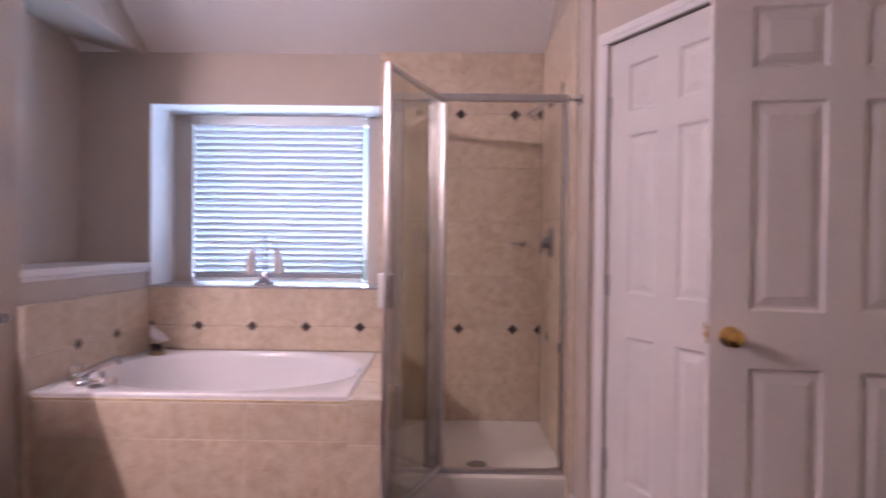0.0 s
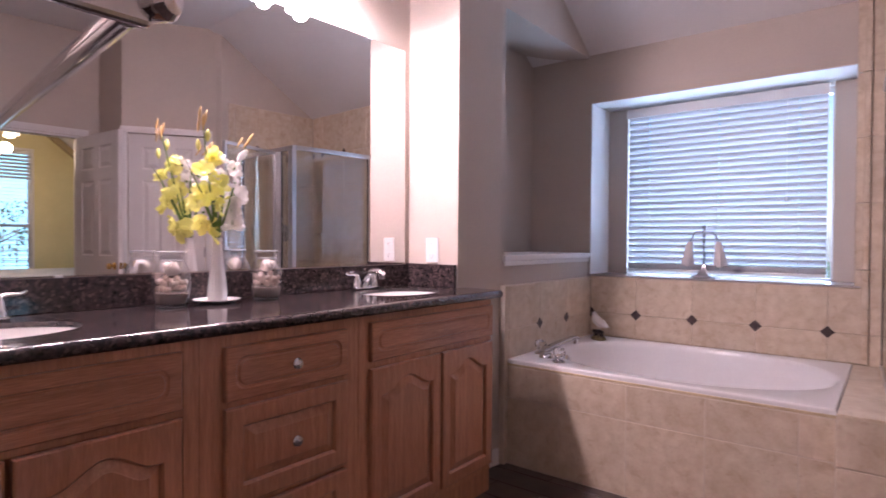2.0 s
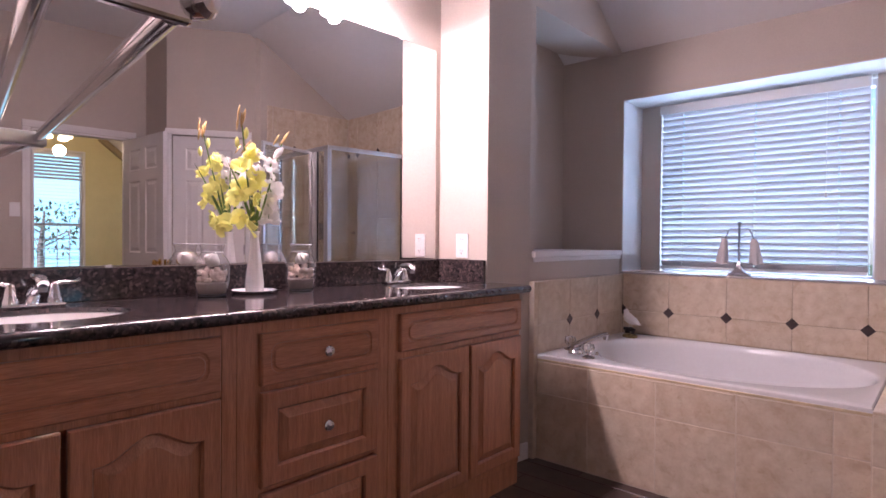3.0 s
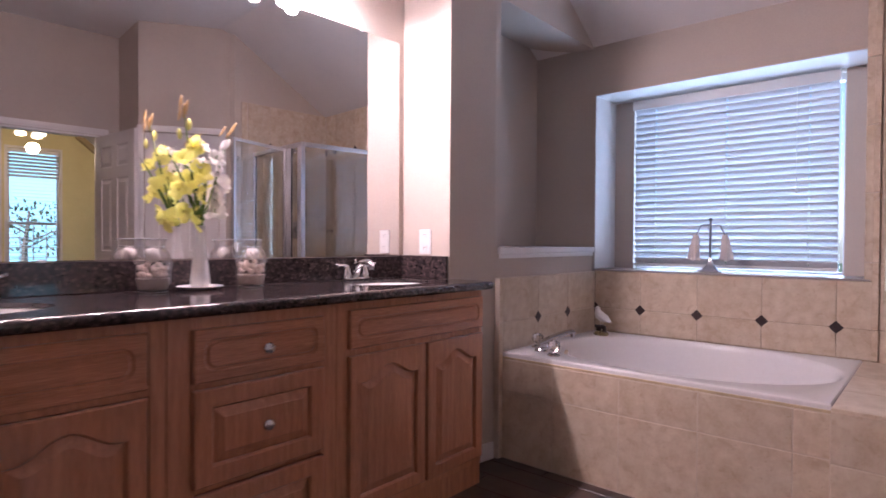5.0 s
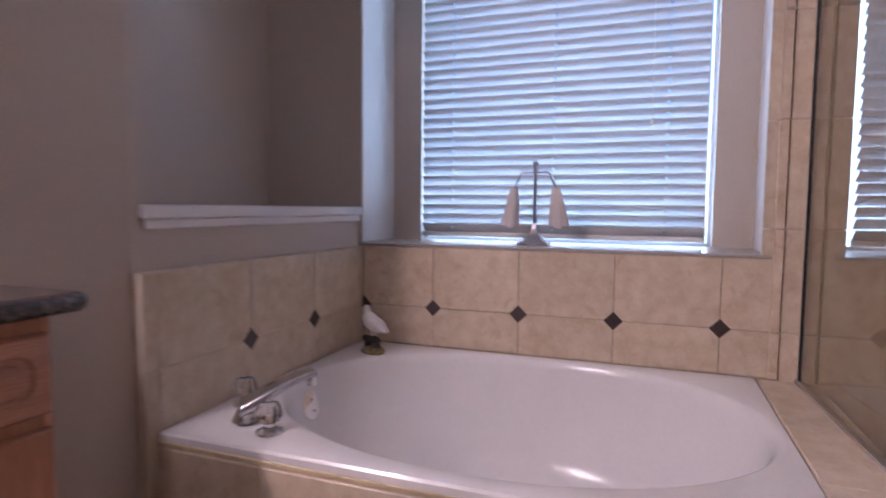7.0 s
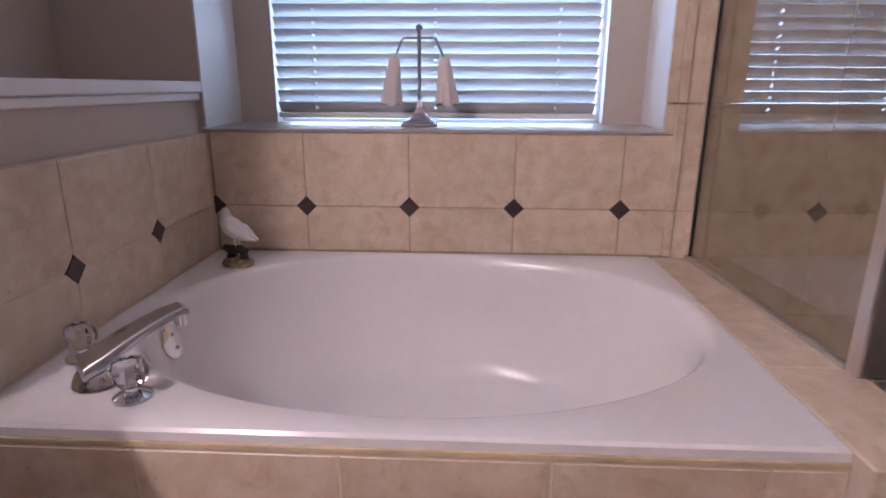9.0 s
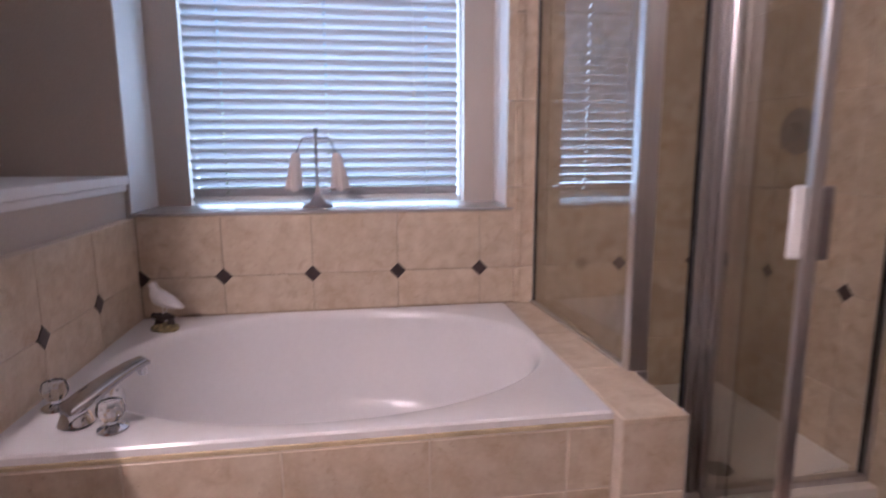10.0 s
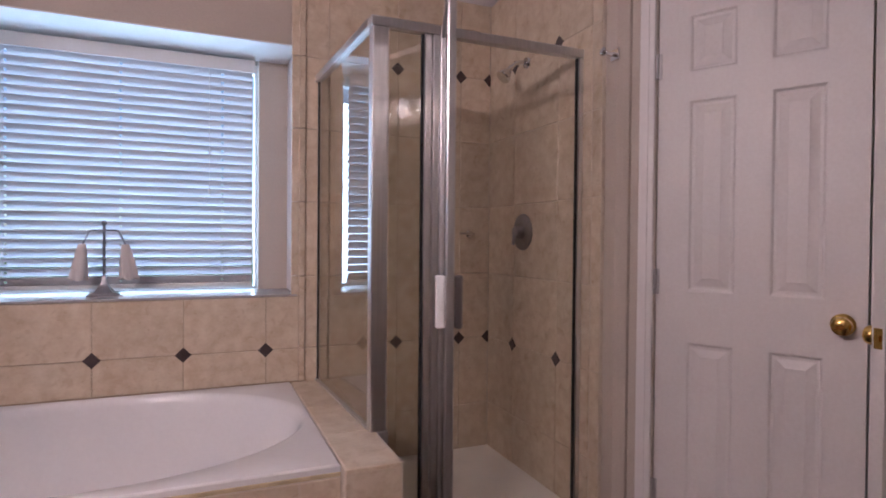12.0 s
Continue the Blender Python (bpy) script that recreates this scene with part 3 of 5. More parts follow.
sdoor = part("shower_door", boxes((0.0, 0.022, -0.011, 0.011, 0.15, 1.935), (dl - 0.024, dl, -0.011, 0.011, 0.15, 1.935), (0.0225, dl - 0.0245, -0.009, 0.009, 0.15, 0.175), (0.0225, dl - 0.0245, -0.009, 0.009, 1.912, 1.935), bevel=0.003, m=door_m), BRUSHED, encl, "open framed glass door")
glass_pane("door_pane", sdoor, (0.022, dl - 0.024, -0.003, 0.003, 0.172, 1.915), door_m, 1)
part("door_handle", boxes((dl - 0.020, dl - 0.006, -0.036, -0.012, 0.985, 1.12), bevel=0.005, m=door_m), PLASTIC, sdoor, "white pull handle")
part("door_handle", boxes((dl - 0.020, dl - 0.006, 0.012, 0.032, 0.985, 1.12), bevel=0.005, m=door_m), NICKEL, sdoor, "grey metal inner handle")

# ---- vanity as cabinets, worktop, splash ----
CXF, CZ0, CZ1 = -1.322, 0.10, 0.905


def loop_outline(w, h, arch, n=40):
    """A panel outline round (0, 0) to (w, h); arch: rise of a cathedral top."""
    pts = [(0, 0), (w, 0)]
    for k in range(n + 1):
        u = 1 - k / n
        a = abs(u - 0.5) * 2
        rise = 0.0
        if arch:
            s = min(1.0, max(0.0, (0.86 - a) / 0.86))
            rise = arch * (s * s * (3 - 2 * s))
        pts.append((u * w, h - arch + rise))
    return pts


def inset_loop(pts, d):
    xs, ys = [p[0] for p in pts], [p[1] for p in pts]
    cx, cy = (min(xs) + max(xs)) / 2, (min(ys) + max(ys)) / 2
    w, h = max(xs) - min(xs), max(ys) - min(ys)
    return [(cx + (x - cx) * (w - 2 * d) / w, cy + (y - cy) * (h - 2 * d) / h) for x, y in pts]


def stack_loops(bm, loops, close=True):
    """Joins outlines (points, depth); u runs along y, v along z, depth along +x."""
    made = [[bm.verts.new((d, u, v)) for u, v in pts] for pts, d in loops]
    n = len(made[0])
    for p, q in zip(made, made[1:]):
        for k in range(n):
            bm.faces.new((p[k], p[(k + 1) % n], q[(k + 1) % n], q[k]))
    if close:
        bm.faces.new(made[-1])
    return made


def front(parent, name, y0, y1, z0, z1, arch=0.0, stile=0.055, knob=False, grooved=False):
    """A cabinet door or drawer front: outer frame and raised panel."""
    w, h = y1 - y0, z1 - z0
    n = 40
    if grooved:
        inner, outer = [], []
        for k in range(64):
            c, s = math.cos(2 * math.pi * k / 64), math.sin(2 * math.pi * k / 64)
            iw, ih = w / 2 - stile, h / 2 - stile
            r = min(ih, 0.03)
            sx, sy = math.copysign(1, c), math.copysign(1, s)
            inner.append((w / 2 + sx * (iw - r) + r * c, h / 2 + sy * (ih - r) + r * s))
            q = 1 / max(abs(c), abs(s))
            outer.append((w / 2 + sx * (w / 2 - 0.03) + 0.03 * c * q, h / 2 + sy * (h / 2 - 0.03) + 0.03 * s * q))
    else:
        inner = loop_outline(w - 2 * stile, h - 2 * stile, arch, n)
        inner = [(u + stile, v + stile) for u, v in inner]
        outer = [(0, 0), (w, 0)] + [((1 - k / n) * w, h) for k in range(n + 1)]
    bm = bmesh.new()
    T = 0.019
    if grooved:
        loops = [(outer, 0.0), (outer, T - 0.004), (inset_loop(outer, 0.004), T), (inset_loop(inner, -0.004), T), (inner, T - 0.005), (inset_loop(inner, 0.006), T - 0.005), (inset_loop(inner, 0.010), T)]
        stack_loops(bm, loops)
        ob = part(name, bm, OAKH, parent)
    else:
        stack_loops(bm, [(outer, 0.0), (outer, T - 0.004), (inset_loop(outer, 0.004), T), (inset_loop(inner, -0.006), T), (inner, T - 0.008), (inner, 0.002)], close=False)
        ob = part(name, bm, OAK, parent)
        bm = bmesh.new()
        stack_loops(bm, [(inset_loop(inner, -0.004), 0.003), (inset_loop(inner, 0.004), T - 0.012), (inset_loop(inner, 0.028), T - 0.003), (inset_loop(inner, 0.031), T - 0.001)])
        part("panel", bm, OAK, ob)
    ob.matrix_local = pose(CXF + 0.001, y0, z0)
    if knob:
        bm = bmesh.new()
        lathe(bm, [(0.007, 0), (0.007, 0.012), (0.017, 0.017), (0.0185, 0.022), (0.015, 0.027), (0.0, 0.029)], n=20, m=pose(T, w / 2, h / 2, 0, 90, 0))
        part("knob", bm, CHROME, ob, "chrome knob", smooth=True)
    return ob


def cabinet(y0, y1, label, top=CZ1):
    cab = thing("vanity_cabinet", label, "cabinet", "vanity base cabinets")
    part("body", boxes((X_VAN + 0.004, CXF - 0.02, y0, y1, CZ0, top)), OAK, cab)
    part("toe_kick", boxes((X_VAN + 0.004, CXF - 0.005, y0, y1, 0.0, CZ0 - 0.001)), OAK, cab)
    return cab


def face_frame(cab, specs):
    part("face_frame", boxes(*[(CXF - 0.0195, CXF, *s) for s in specs], bevel=0.0015), OAKPALE, cab)


y = (Y_ALC0 + 0.004, 0.905, 1.495, Y_ALC1 + 0.012)
cab = cabinet(y[0], y[1], "stained oak sink cabinet with two arched doors and a false drawer", 0.76)
face_frame(cab, [(y[0], 0.10, CZ0, CZ1), (0.86, y[1] - 0.0005, CZ0, CZ1), (0.1005, 0.8595, 0.87, CZ1), (0.1005, 0.8595, 0.70, 0.73), (0.1005, 0.8595, CZ0, 0.15)])
front(cab, "drawer_front", 0.09, 0.850, 0.722, 0.876, stile=0.038, grooved=True)
front(cab, "door", 0.09, 0.466, 0.135, 0.70, arch=0.05)
front(cab, "door", 0.480, 0.850, 0.135, 0.70, arch=0.05)
cab = cabinet(y[1], y[2], "stained oak drawer cabinet with three fronts and chrome knobs")
face_frame(cab, [(y[1] + 0.0005, 0.985, CZ0, CZ1), (1.425, y[2] - 0.0005, CZ0, CZ1), (0.9855, 1.4245, 0.865, CZ1), (0.9855, 1.4245, 0.69, 0.715), (0.9855, 1.4245, 0.39, 0.415), (0.9855, 1.4245, CZ0, 0.15)])
front(cab, "drawer_front", 0.975, 1.432, 0.712, 0.868, stile=0.034, knob=True, grooved=True)
front(cab, "drawer_front", 0.975, 1.432, 0.408, 0.692, stile=0.06, knob=True)
front(cab, "drawer_front", 0.975, 1.432, 0.135, 0.388, stile=0.06, knob=True)
cab = cabinet(y[2], y[3], "stained oak sink cabinet with two arched doors and a false drawer", 0.76)
face_frame(cab, [(y[2] + 0.0005, 1.56, CZ0, CZ1), (2.32, y[3], CZ0, CZ1), (1.5605, 2.3195, 0.87, CZ1), (1.5605, 2.3195, 0.70, 0.73), (1.5605, 2.3195, CZ0, 0.15)])
front(cab, "drawer_front", 1.545, 2.330, 0.735, 0.876, stile=0.034, grooved=True)
front(cab, "door", 1.545, 1.945, 0.135, 0.708, arch=0.05)
front(cab, "door", 1.957, 2.330, 0.135, 0.708, arch=0.05)

ZC = 0.943
tagged(part("backsplash", boxes((X_VAN + 0.002, X_VAN + 0.022, Y_ALC0 + 0.003, 2.305, ZC + 0.001, 1.05), bevel=0.002), GRANITE), "dark granite backsplash under the mirror", "backsplash").matrix_world = VANITY_TURN
tagged(part("side_splash", boxes((X_VAN + 0.003, -1.515, 2.3065, 2.327, ZC + 0.001, 1.055), bevel=0.002), GRANITE), "dark granite side splash against the wall", "backsplash")
tagged(part("mirror", boxes((X_VAN + 0.002, X_VAN + 0.007, 0.06, 2.295, 1.053, 2.145), bevel=0.0015), MIRROR), "large frameless wall mirror over the vanity", "mirror").matrix_world = VANITY_TURN @ pose(X_VAN, 0, 1.05, 0, -0.15, 0) @ pose(-X_VAN, 0, -1.05)

# ---- doors ----


def six_panel(parent, w, h, name="leaf"):
    """A leaf from (0, 0) along +x, w wide, faces at y = 0 and y = 0.035, six raised panels."""
    st, mid = 0.105 if w < 0.65 else 0.115, 0.10
    cols = [(st, (w - mid) / 2), ((w + mid) / 2, w - st)]
    rows_z = [(0.235, 0.86), (1.035, 1.70), (1.795, 1.995)]
    zs = [0.008] + [v for r in rows_z for v in r] + [h]
    xs = [0.0] + [v for c in cols for v in c] + [w]
    bm = bmesh.new()
    grid = {}
    for side, y in ((0, 0.0), (1, 0.035)):
        for i, x in enumerate(xs):
            for j, z in enumerate(zs):
                grid[side, i, j] = bm.verts.new((x, y, z))
    for side in (0, 1):
        for i in range(5):
            for j in range(7):
                if i % 2 == 1 and j % 2 == 1:
                    continue
                bm.faces.new([grid[side, a, b] for a, b in ((i, j), (i + 1, j), (i + 1, j + 1), (i, j + 1))])
    for i in range(5):
        for j in (0, 7):
            bm.faces.new([grid[s, a, j] for s, a in ((0, i), (0, i + 1), (1, i + 1), (1, i))])
    for j in range(7):
        for i in (0, 5):
            bm.faces.new([grid[s, i, b] for s, b in ((0, j), (0, j + 1), (1, j + 1), (1, j))])
    leaf = part(name, bm, DOORPAINT, parent)
    for (x0, x1) in cols:
        for (z0, z1) in rows_z:
            bm = bmesh.new()
            for y, s in ((0.0, 1), (0.035, -1)):
                prev = None
                for d, dep in ((0.0, 0.0), (0.004, 0.0008), (0.011, 0.0075), (0.019, 0.0085), (0.021, 0.0085), (0.046, 0.0025), (0.048, 0.0015)):
                    ring = [bm.verts.new((a, y + s * dep, b)) for a, b in ((x0 + d, z0 + d), (x1 - d, z0 + d), (x1 - d, z1 - d), (x0 + d, z1 - d))]
                    if prev:
                        for k in range(4):
                            bm.faces.new((prev[k], prev[(k + 1) % 4], ring[(k + 1) % 4], ring[k]))
                    prev = ring
                bm.faces.new(prev)
            part("panel", bm, DOORPAINT, leaf)
    return leaf


def door_knob(parent, x, z):
    for s, y0 in ((-1, 0.0), (1, 0.035)):
        bm = bmesh.new()
        lathe(bm, [(0.0, 0.0), (0.033, 0.0), (0.033, 0.004), (0.026, 0.009), (0.013, 0.013), (0.012, 0.026), (0.022, 0.034), (0.0275, 0.045), (0.026, 0.055), (0.016, 0.061), (0.006, 0.0615), (0.005, 0.059), (0.0, 0.059)],
              n=28, m=pose(x, y0, z, 90 if s < 0 else -90, 0, 0))
        part("door_knob", bm, BRASS, parent, "polished brass door knob", smooth=True)


def hinge_leafs(parent, zs):
    for z in zs:
        bm = bmesh.new()
        tube(bm, [(-0.004, -0.006, z - 0.045), (-0.004, -0.006, z + 0.045)], 0.006, 10)
        box(bm, -0.003, 0.012, -0.0025, -0.0005, z - 0.045, z + 0.045)
        part("hinge", bm, DULL, parent, "dull metal hinge")


ang = math.degrees(math.atan2(DIRD.y, DIRD.x))
closet = thing("door_1", "white six-panel closet door, closed, with a brass knob", "door", kind="structure", at=pose(HINGE[0], HINGE[1], 0, 0, 0, ang) @ pose(0, 0.004, 0))
six_panel(closet, 0.615, DH - 0.004)
door_knob(closet, 0.555, 0.965)
hinge_leafs(closet, (0.31, 1.067, 1.834))
oh, of = Vector((2.045, 1.888, 0)), Vector((1.272, 1.990, 0))
entry = thing("door_2", "white six-panel entry door standing open, with a brass knob", "door", kind="structure", at=pose(oh.x, oh.y, 0, 0, 0, math.degrees(math.atan2(of.y - oh.y, of.x - oh.x))))
six_panel(entry, (of - oh).length, DH - 0.004)
door_knob(entry, (of - oh).length - 0.062, 0.955)
bm = bmesh.new()
box(bm, (of - oh).length, (of - oh).length + 0.0015, 0.006, 0.029, 0.93, 0.985)
box(bm, (of - oh).length + 0.0015, (of - oh).length + 0.009, 0.011, 0.024, 0.95, 0.966)
part("latch", bm, BRASS, entry, "brass latch plate")

# casings of both doorways
cas = thing("trim_closet_casing", "white moulded casing round the closet door", "trim", kind="structure", at=pose(HINGE[0], HINGE[1], 0, 0, 0, ang))


def casing(parent, w, h, side, cw=0.062):
    for n, (x0, x1, z0, z1) in (("jamb_trim", (-0.008 - cw, -0.008, 0.0, h + 0.004)), ("jamb_trim", (w + 0.006, w + 0.006 + cw, 0.0, h + 0.004)), ("head_trim", (-0.008 - cw, w + 0.006 + cw, h + 0.0045, h + 0.0045 + cw))):
        y = (-0.016, -0.0005) if side < 0 else (0.0005, 0.016)
        bm = boxes((x0, x1, *y, z0, z1), bevel=0.004)
        if n == "jamb_trim":
            box(bm, x0 + 0.014, x1 - 0.020, y[0] - 0.004, y[0] - 0.0002, z0, z1, bevel=0.0015)
        else:
            box(bm, x0 + 0.014, x1 - 0.014, y[0] - 0.004, y[0] - 0.0002, z0 + 0.02, z1 - 0.014, bevel=0.0015)
        part(n, bm, WHITE, parent)


casing(cas, 0.617, DH, -1, 0.055)
cas2 = thing("trim_entry_casing", "white moulded casing round the bedroom doorway", "trim", kind="structure", at=pose(X_RIGHT, DY1, 0, 0, 0, -90))
casing(cas2, DY1 - DY0, 2.125, -1, 0.06)
part("jamb_lining", boxes((0.002, 0.018, 0, TH, 0, 2.125), (DY1 - DY0 - 0.018, DY1 - DY0 - 0.002, 0, TH, 0, 2.125), (0.018, DY1 - DY0 - 0.018, 0, TH, 2.11, 2.127)), WHITE, cas2)
bb = thing("baseboard", "white painted baseboard", "baseboard", kind="structure")
for p, q in (((-1.505, 2.335), (-1.467, 2.632)), ((1.034, 2.80), (1.034, 2.745)), ((2.059, 1.06), (2.059, -1.3))):
    d = Vector((q[0] - p[0], q[1] - p[1], 0))
    nn = Vector((-d.y, d.x, 0)).normalized()
    if (nn.x > 0) != (p[0] < 0):
        nn = -nn
    bm = bmesh.new()
    prism(bm, [p, q, (q[0] + nn.x * 0.012, q[1] + nn.y * 0.012), (p[0] + nn.x * 0.012, p[1] + nn.y * 0.012)], 0.0, 0.085)
    part("board", bm, WHITE, bb)

# ---- vanity light ----
BULBGLOW = glow("frosted lit shade", (1.0, 0.84, 0.74), 26.0)
vl = thing("vanity_light", "chrome bar wall light with frosted glass shades", "wall light")
part("back_bar", boxes((X_VAN + 0.001, X_VAN + 0.03, BULB_Y[0] - 0.10, BULB_Y[-1] + 0.10, 2.335, 2.43), bevel=0.008), CHROME, vl)
for by in BULB_Y:
    bm = bmesh.new()
    tube(bm, [(X_VAN + 0.03, by, 2.385), (-1.79, by, 2.392), (-1.757, by, 2.38), (-1.74, by, 2.35)], 0.009, 10)
    lathe(bm, [(0.0, 0.035), (0.022, 0.035), (0.028, 0.0)], (-1.74, by, 2.325), 20)
    part("arm", bm, CHROME, vl, smooth=True)
    bm = bmesh.new()
    lathe(bm, [(0.026, 0.115), (0.038, 0.10), (0.048, 0.07), (0.054, 0.035), (0.062, 0.006), (0.066, 0.0), (0.062, 0.001), (0.051, 0.035), (0.045, 0.07), (0.034, 0.098)], (-1.74, by, 2.212), 24)
    part("shade", bm, BULBGLOW, vl, "lit frosted bell shade", smooth=True)

vl.matrix_world = VANITY_TURN

# ---- towel rack reaching out from the mirror wall ----
rack = thing("towel_rack", "chrome two-bar rack with flat end arms, fixed to the mirror wall", "towel rack")
part("end_arm", boxes((-0.418, -0.402, -0.16, 0.356, 1.376, 1.420), bevel=0.005), CHROME, rack)
part("wall_arm", boxes((-1.878, -1.862, 0.08, 0.575, 1.425, 1.468), bevel=0.005), NICKEL, rack, "dark metal wall arm")
bm = bmesh.new()
lathe(bm, [(0.0, -0.016), (0.017, -0.016), (0.021, -0.010), (0.021, 0.010), (0.015, 0.017), (0.0, 0.018)], n=28, m=pose(-0.404, 0.361, 1.405, 0, 90, 25))
part("end_cap", bm, CHROME, rack, smooth=True)
for y0, y1 in ((0.338, 0.548), (0.222, 0.432)):
    bm = bmesh.new()
    tube(bm, [(-0.417, y0, 1.388), (-1.852, y1, 1.447)], 0.0135, 18)
    part("bar", bm, CHROME, rack, smooth=True)

# ---- counter top with undermount sinks ----
ctop = thing("countertop", "dark speckled granite vanity countertop with rounded edge", "countertop")


def counter_cell(bm, x0, x1, y0, y1, hole=None, n=64):
    if hole is None:
        bm.faces.new([bm.verts.new(p) for p in ((x0, y0, ZC), (x1, y0, ZC), (x1, y1, ZC), (x0, y1, ZC))])
        return
    cx, cy, rx, ry = hole
    inner, outer, low = [], [], []
    for k in range(n):
        t = 2 * math.pi * k / n
        c, s = math.cos(t), math.sin(t)
        f = min(((x1 - cx) if c > 0 else (cx - x0)) / max(abs(c), 1e-6), ((y1 - cy) if s > 0 else (cy - y0)) / max(abs(s), 1e-6))
        inner.append(bm.verts.new((cx + rx * c, cy + ry * s, ZC)))
        low.append(bm.verts.new((cx + rx * c, cy + ry * s, ZC - 0.014)))
        outer.append(bm.verts.new((cx + f * c, cy + f * s, ZC)))
    for px, py in ((x0, y0), (x1, y0), (x0, y1), (x1, y1)):
        v = min(outer, key=lambda w: (w.co.x - px) ** 2 + (w.co.y - py) ** 2)
        v.co.x, v.co.y = px, py
    for k in range(n):
        j = (k + 1) % n
        bm.faces.new((inner[k], inner[j], outer[j], outer[k]))
        bm.faces.new((low[k], low[j], inner[j], inner[k]))


SINKS = ((-1.575, 0.50, 0.155, 0.205), (-1.575, 1.985, 0.155, 0.205))
XB, XF = X_VAN - 0.045, -1.297
bm = bmesh.new()
counter_cell(bm, XB, XF, Y_ALC0 + 0.003, 0.95, SINKS[0])
counter_cell(bm, XB, XF, 0.95, 1.55)
counter_cell(bm, XB, XF, 1.55, 2.326, SINKS[1])
counter_cell(bm, -1.507, XF, 2.326, 2.372)
part("slab", bm, GRANITE, ctop)
# rounded front edge, turning the corner at the free end
prof = [(0.0, ZC)] + [(0.019 * math.sin(a), ZC - 0.019 + 0.019 * math.cos(a)) for a in (0.3, 0.6, 0.9, 1.2, 1.57, 1.95, 2.35, 2.75, 3.14)] + [(-0.012, CZ1 + 0.001)]
path = [((XF, Y_ALC0 + 0.003), (1, 0)), ((XF, 2.372), (1, 0)), ((XF, 2.372), (0.92, 0.38)), ((XF, 2.372), (0.707, 0.707)), ((XF, 2.372), (0.38, 0.92)), ((XF, 2.372), (0, 1)), ((-1.507, 2.372), (0, 1))]
bm = bmesh.new()
rr = [[bm.verts.new((p[0] + d[0] * o, p[1] + d[1] * o, z)) for o, z in prof] for p, d in path]
for p, q in zip(rr, rr[1:]):
    for k in range(len(prof) - 1):
        bm.faces.new((p[k], q[k], q[k + 1], p[k + 1]))
bmesh.ops.remove_doubles(bm, verts=bm.verts, dist=1e-5)
part("edge", bm, GRANITE, ctop, smooth=True)

for cx, cy, rx, ry in SINKS:
    sink = thing("sink", "white oval undermount porcelain sink", "sink", "vanity sinks")
    bm = bmesh.new()
    rings = []
    for s, z in ((1.04, -0.0145), (0.995, -0.016), (0.97, -0.030), (0.90, -0.085), (0.78, -0.125), (0.55, -0.148), (0.2, -0.155), (0.09, -0.157)):
        rings.append([bm.verts.new((cx + rx * s * math.cos(2 * math.pi * k / 48), cy + ry * s * math.sin(2 * math.pi * k / 48), ZC + z)) for k in range(48)])
    for p, q in zip(rings, rings[1:]):
        for k in range(48):
            bm.faces.new((p[k], p[(k + 1) % 48], q[(k + 1) % 48], q[k]))
    bm.faces.new(rings[-1])
    part("bowl", bm, PORCELAIN, sink, smooth=True)
    bm = bmesh.new()
    lathe(bm, [(0.0, 0.004), (0.016, 0.004), (0.022, 0.001), (0.022, -0.001)], (cx, cy, ZC - 0.154), 20)
    part("drain", bm, CHROME, sink, "chrome drain", smooth=True)


def vanity_faucet(m):
    f = thing("faucet", "chrome two-lever sink faucet on the granite counter", "faucet", "sink faucets")
    bm = bmesh.new()
    box(bm, -0.026, 0.026, -0.080, 0.080, 0.0, 0.014, bevel=0.006)
    part("base", bm, CHROME, f, smooth=True)
    bm = bmesh.new()
    tube(bm, [(0, 0, 0.012), (0.002, 0, 0.04), (0.016, 0, 0.066), (0.05, 0, 0.082), (0.09, 0, 0.083), (0.112, 0, 0.072)], [0.022, 0.019, 0.0175, 0.0165, 0.0165, 0.0145], 18)
    lathe(bm, [(0.0, 0.028), (0.005, 0.027), (0.006, 0.018), (0.003, 0.015), (0.003, 0.0)], (-0.006, 0, 0.07), 12)
    part("spout", bm, CHROME, f, smooth=True)
    bm = bmesh.new()
    lathe(bm, [(0.012, 0), (0.012, -0.012), (0.0, -0.012)], (0.109, 0, 0.064), 16)
    part("aerator", bm, NICKEL, f, smooth=True)
    for s in (-1, 1):
        bm = bmesh.new()
        lathe(bm, [(0.0235, 0.0), (0.0235, 0.010), (0.019, 0.018), (0.015, 0.042), (0.0115, 0.056), (0.0, 0.060)], (0, s * 0.054, 0.012), 22)
        tube(bm, [(0, s * 0.054, 0.064), (0, s * 0.074, 0.070), (0, s * 0.105, 0.070), (0, s * 0.122, 0.077)], [0.0085, 0.0065, 0.005, 0.0058], 12)
        part("lever", bm, CHROME, f, smooth=True)
    f.matrix_world = m
    return f


fa = vanity_faucet(pose(-1.785, 0.52, ZC + 0.0005))
copy_thing(fa, pose(-1.785, 1.975, ZC + 0.0005))

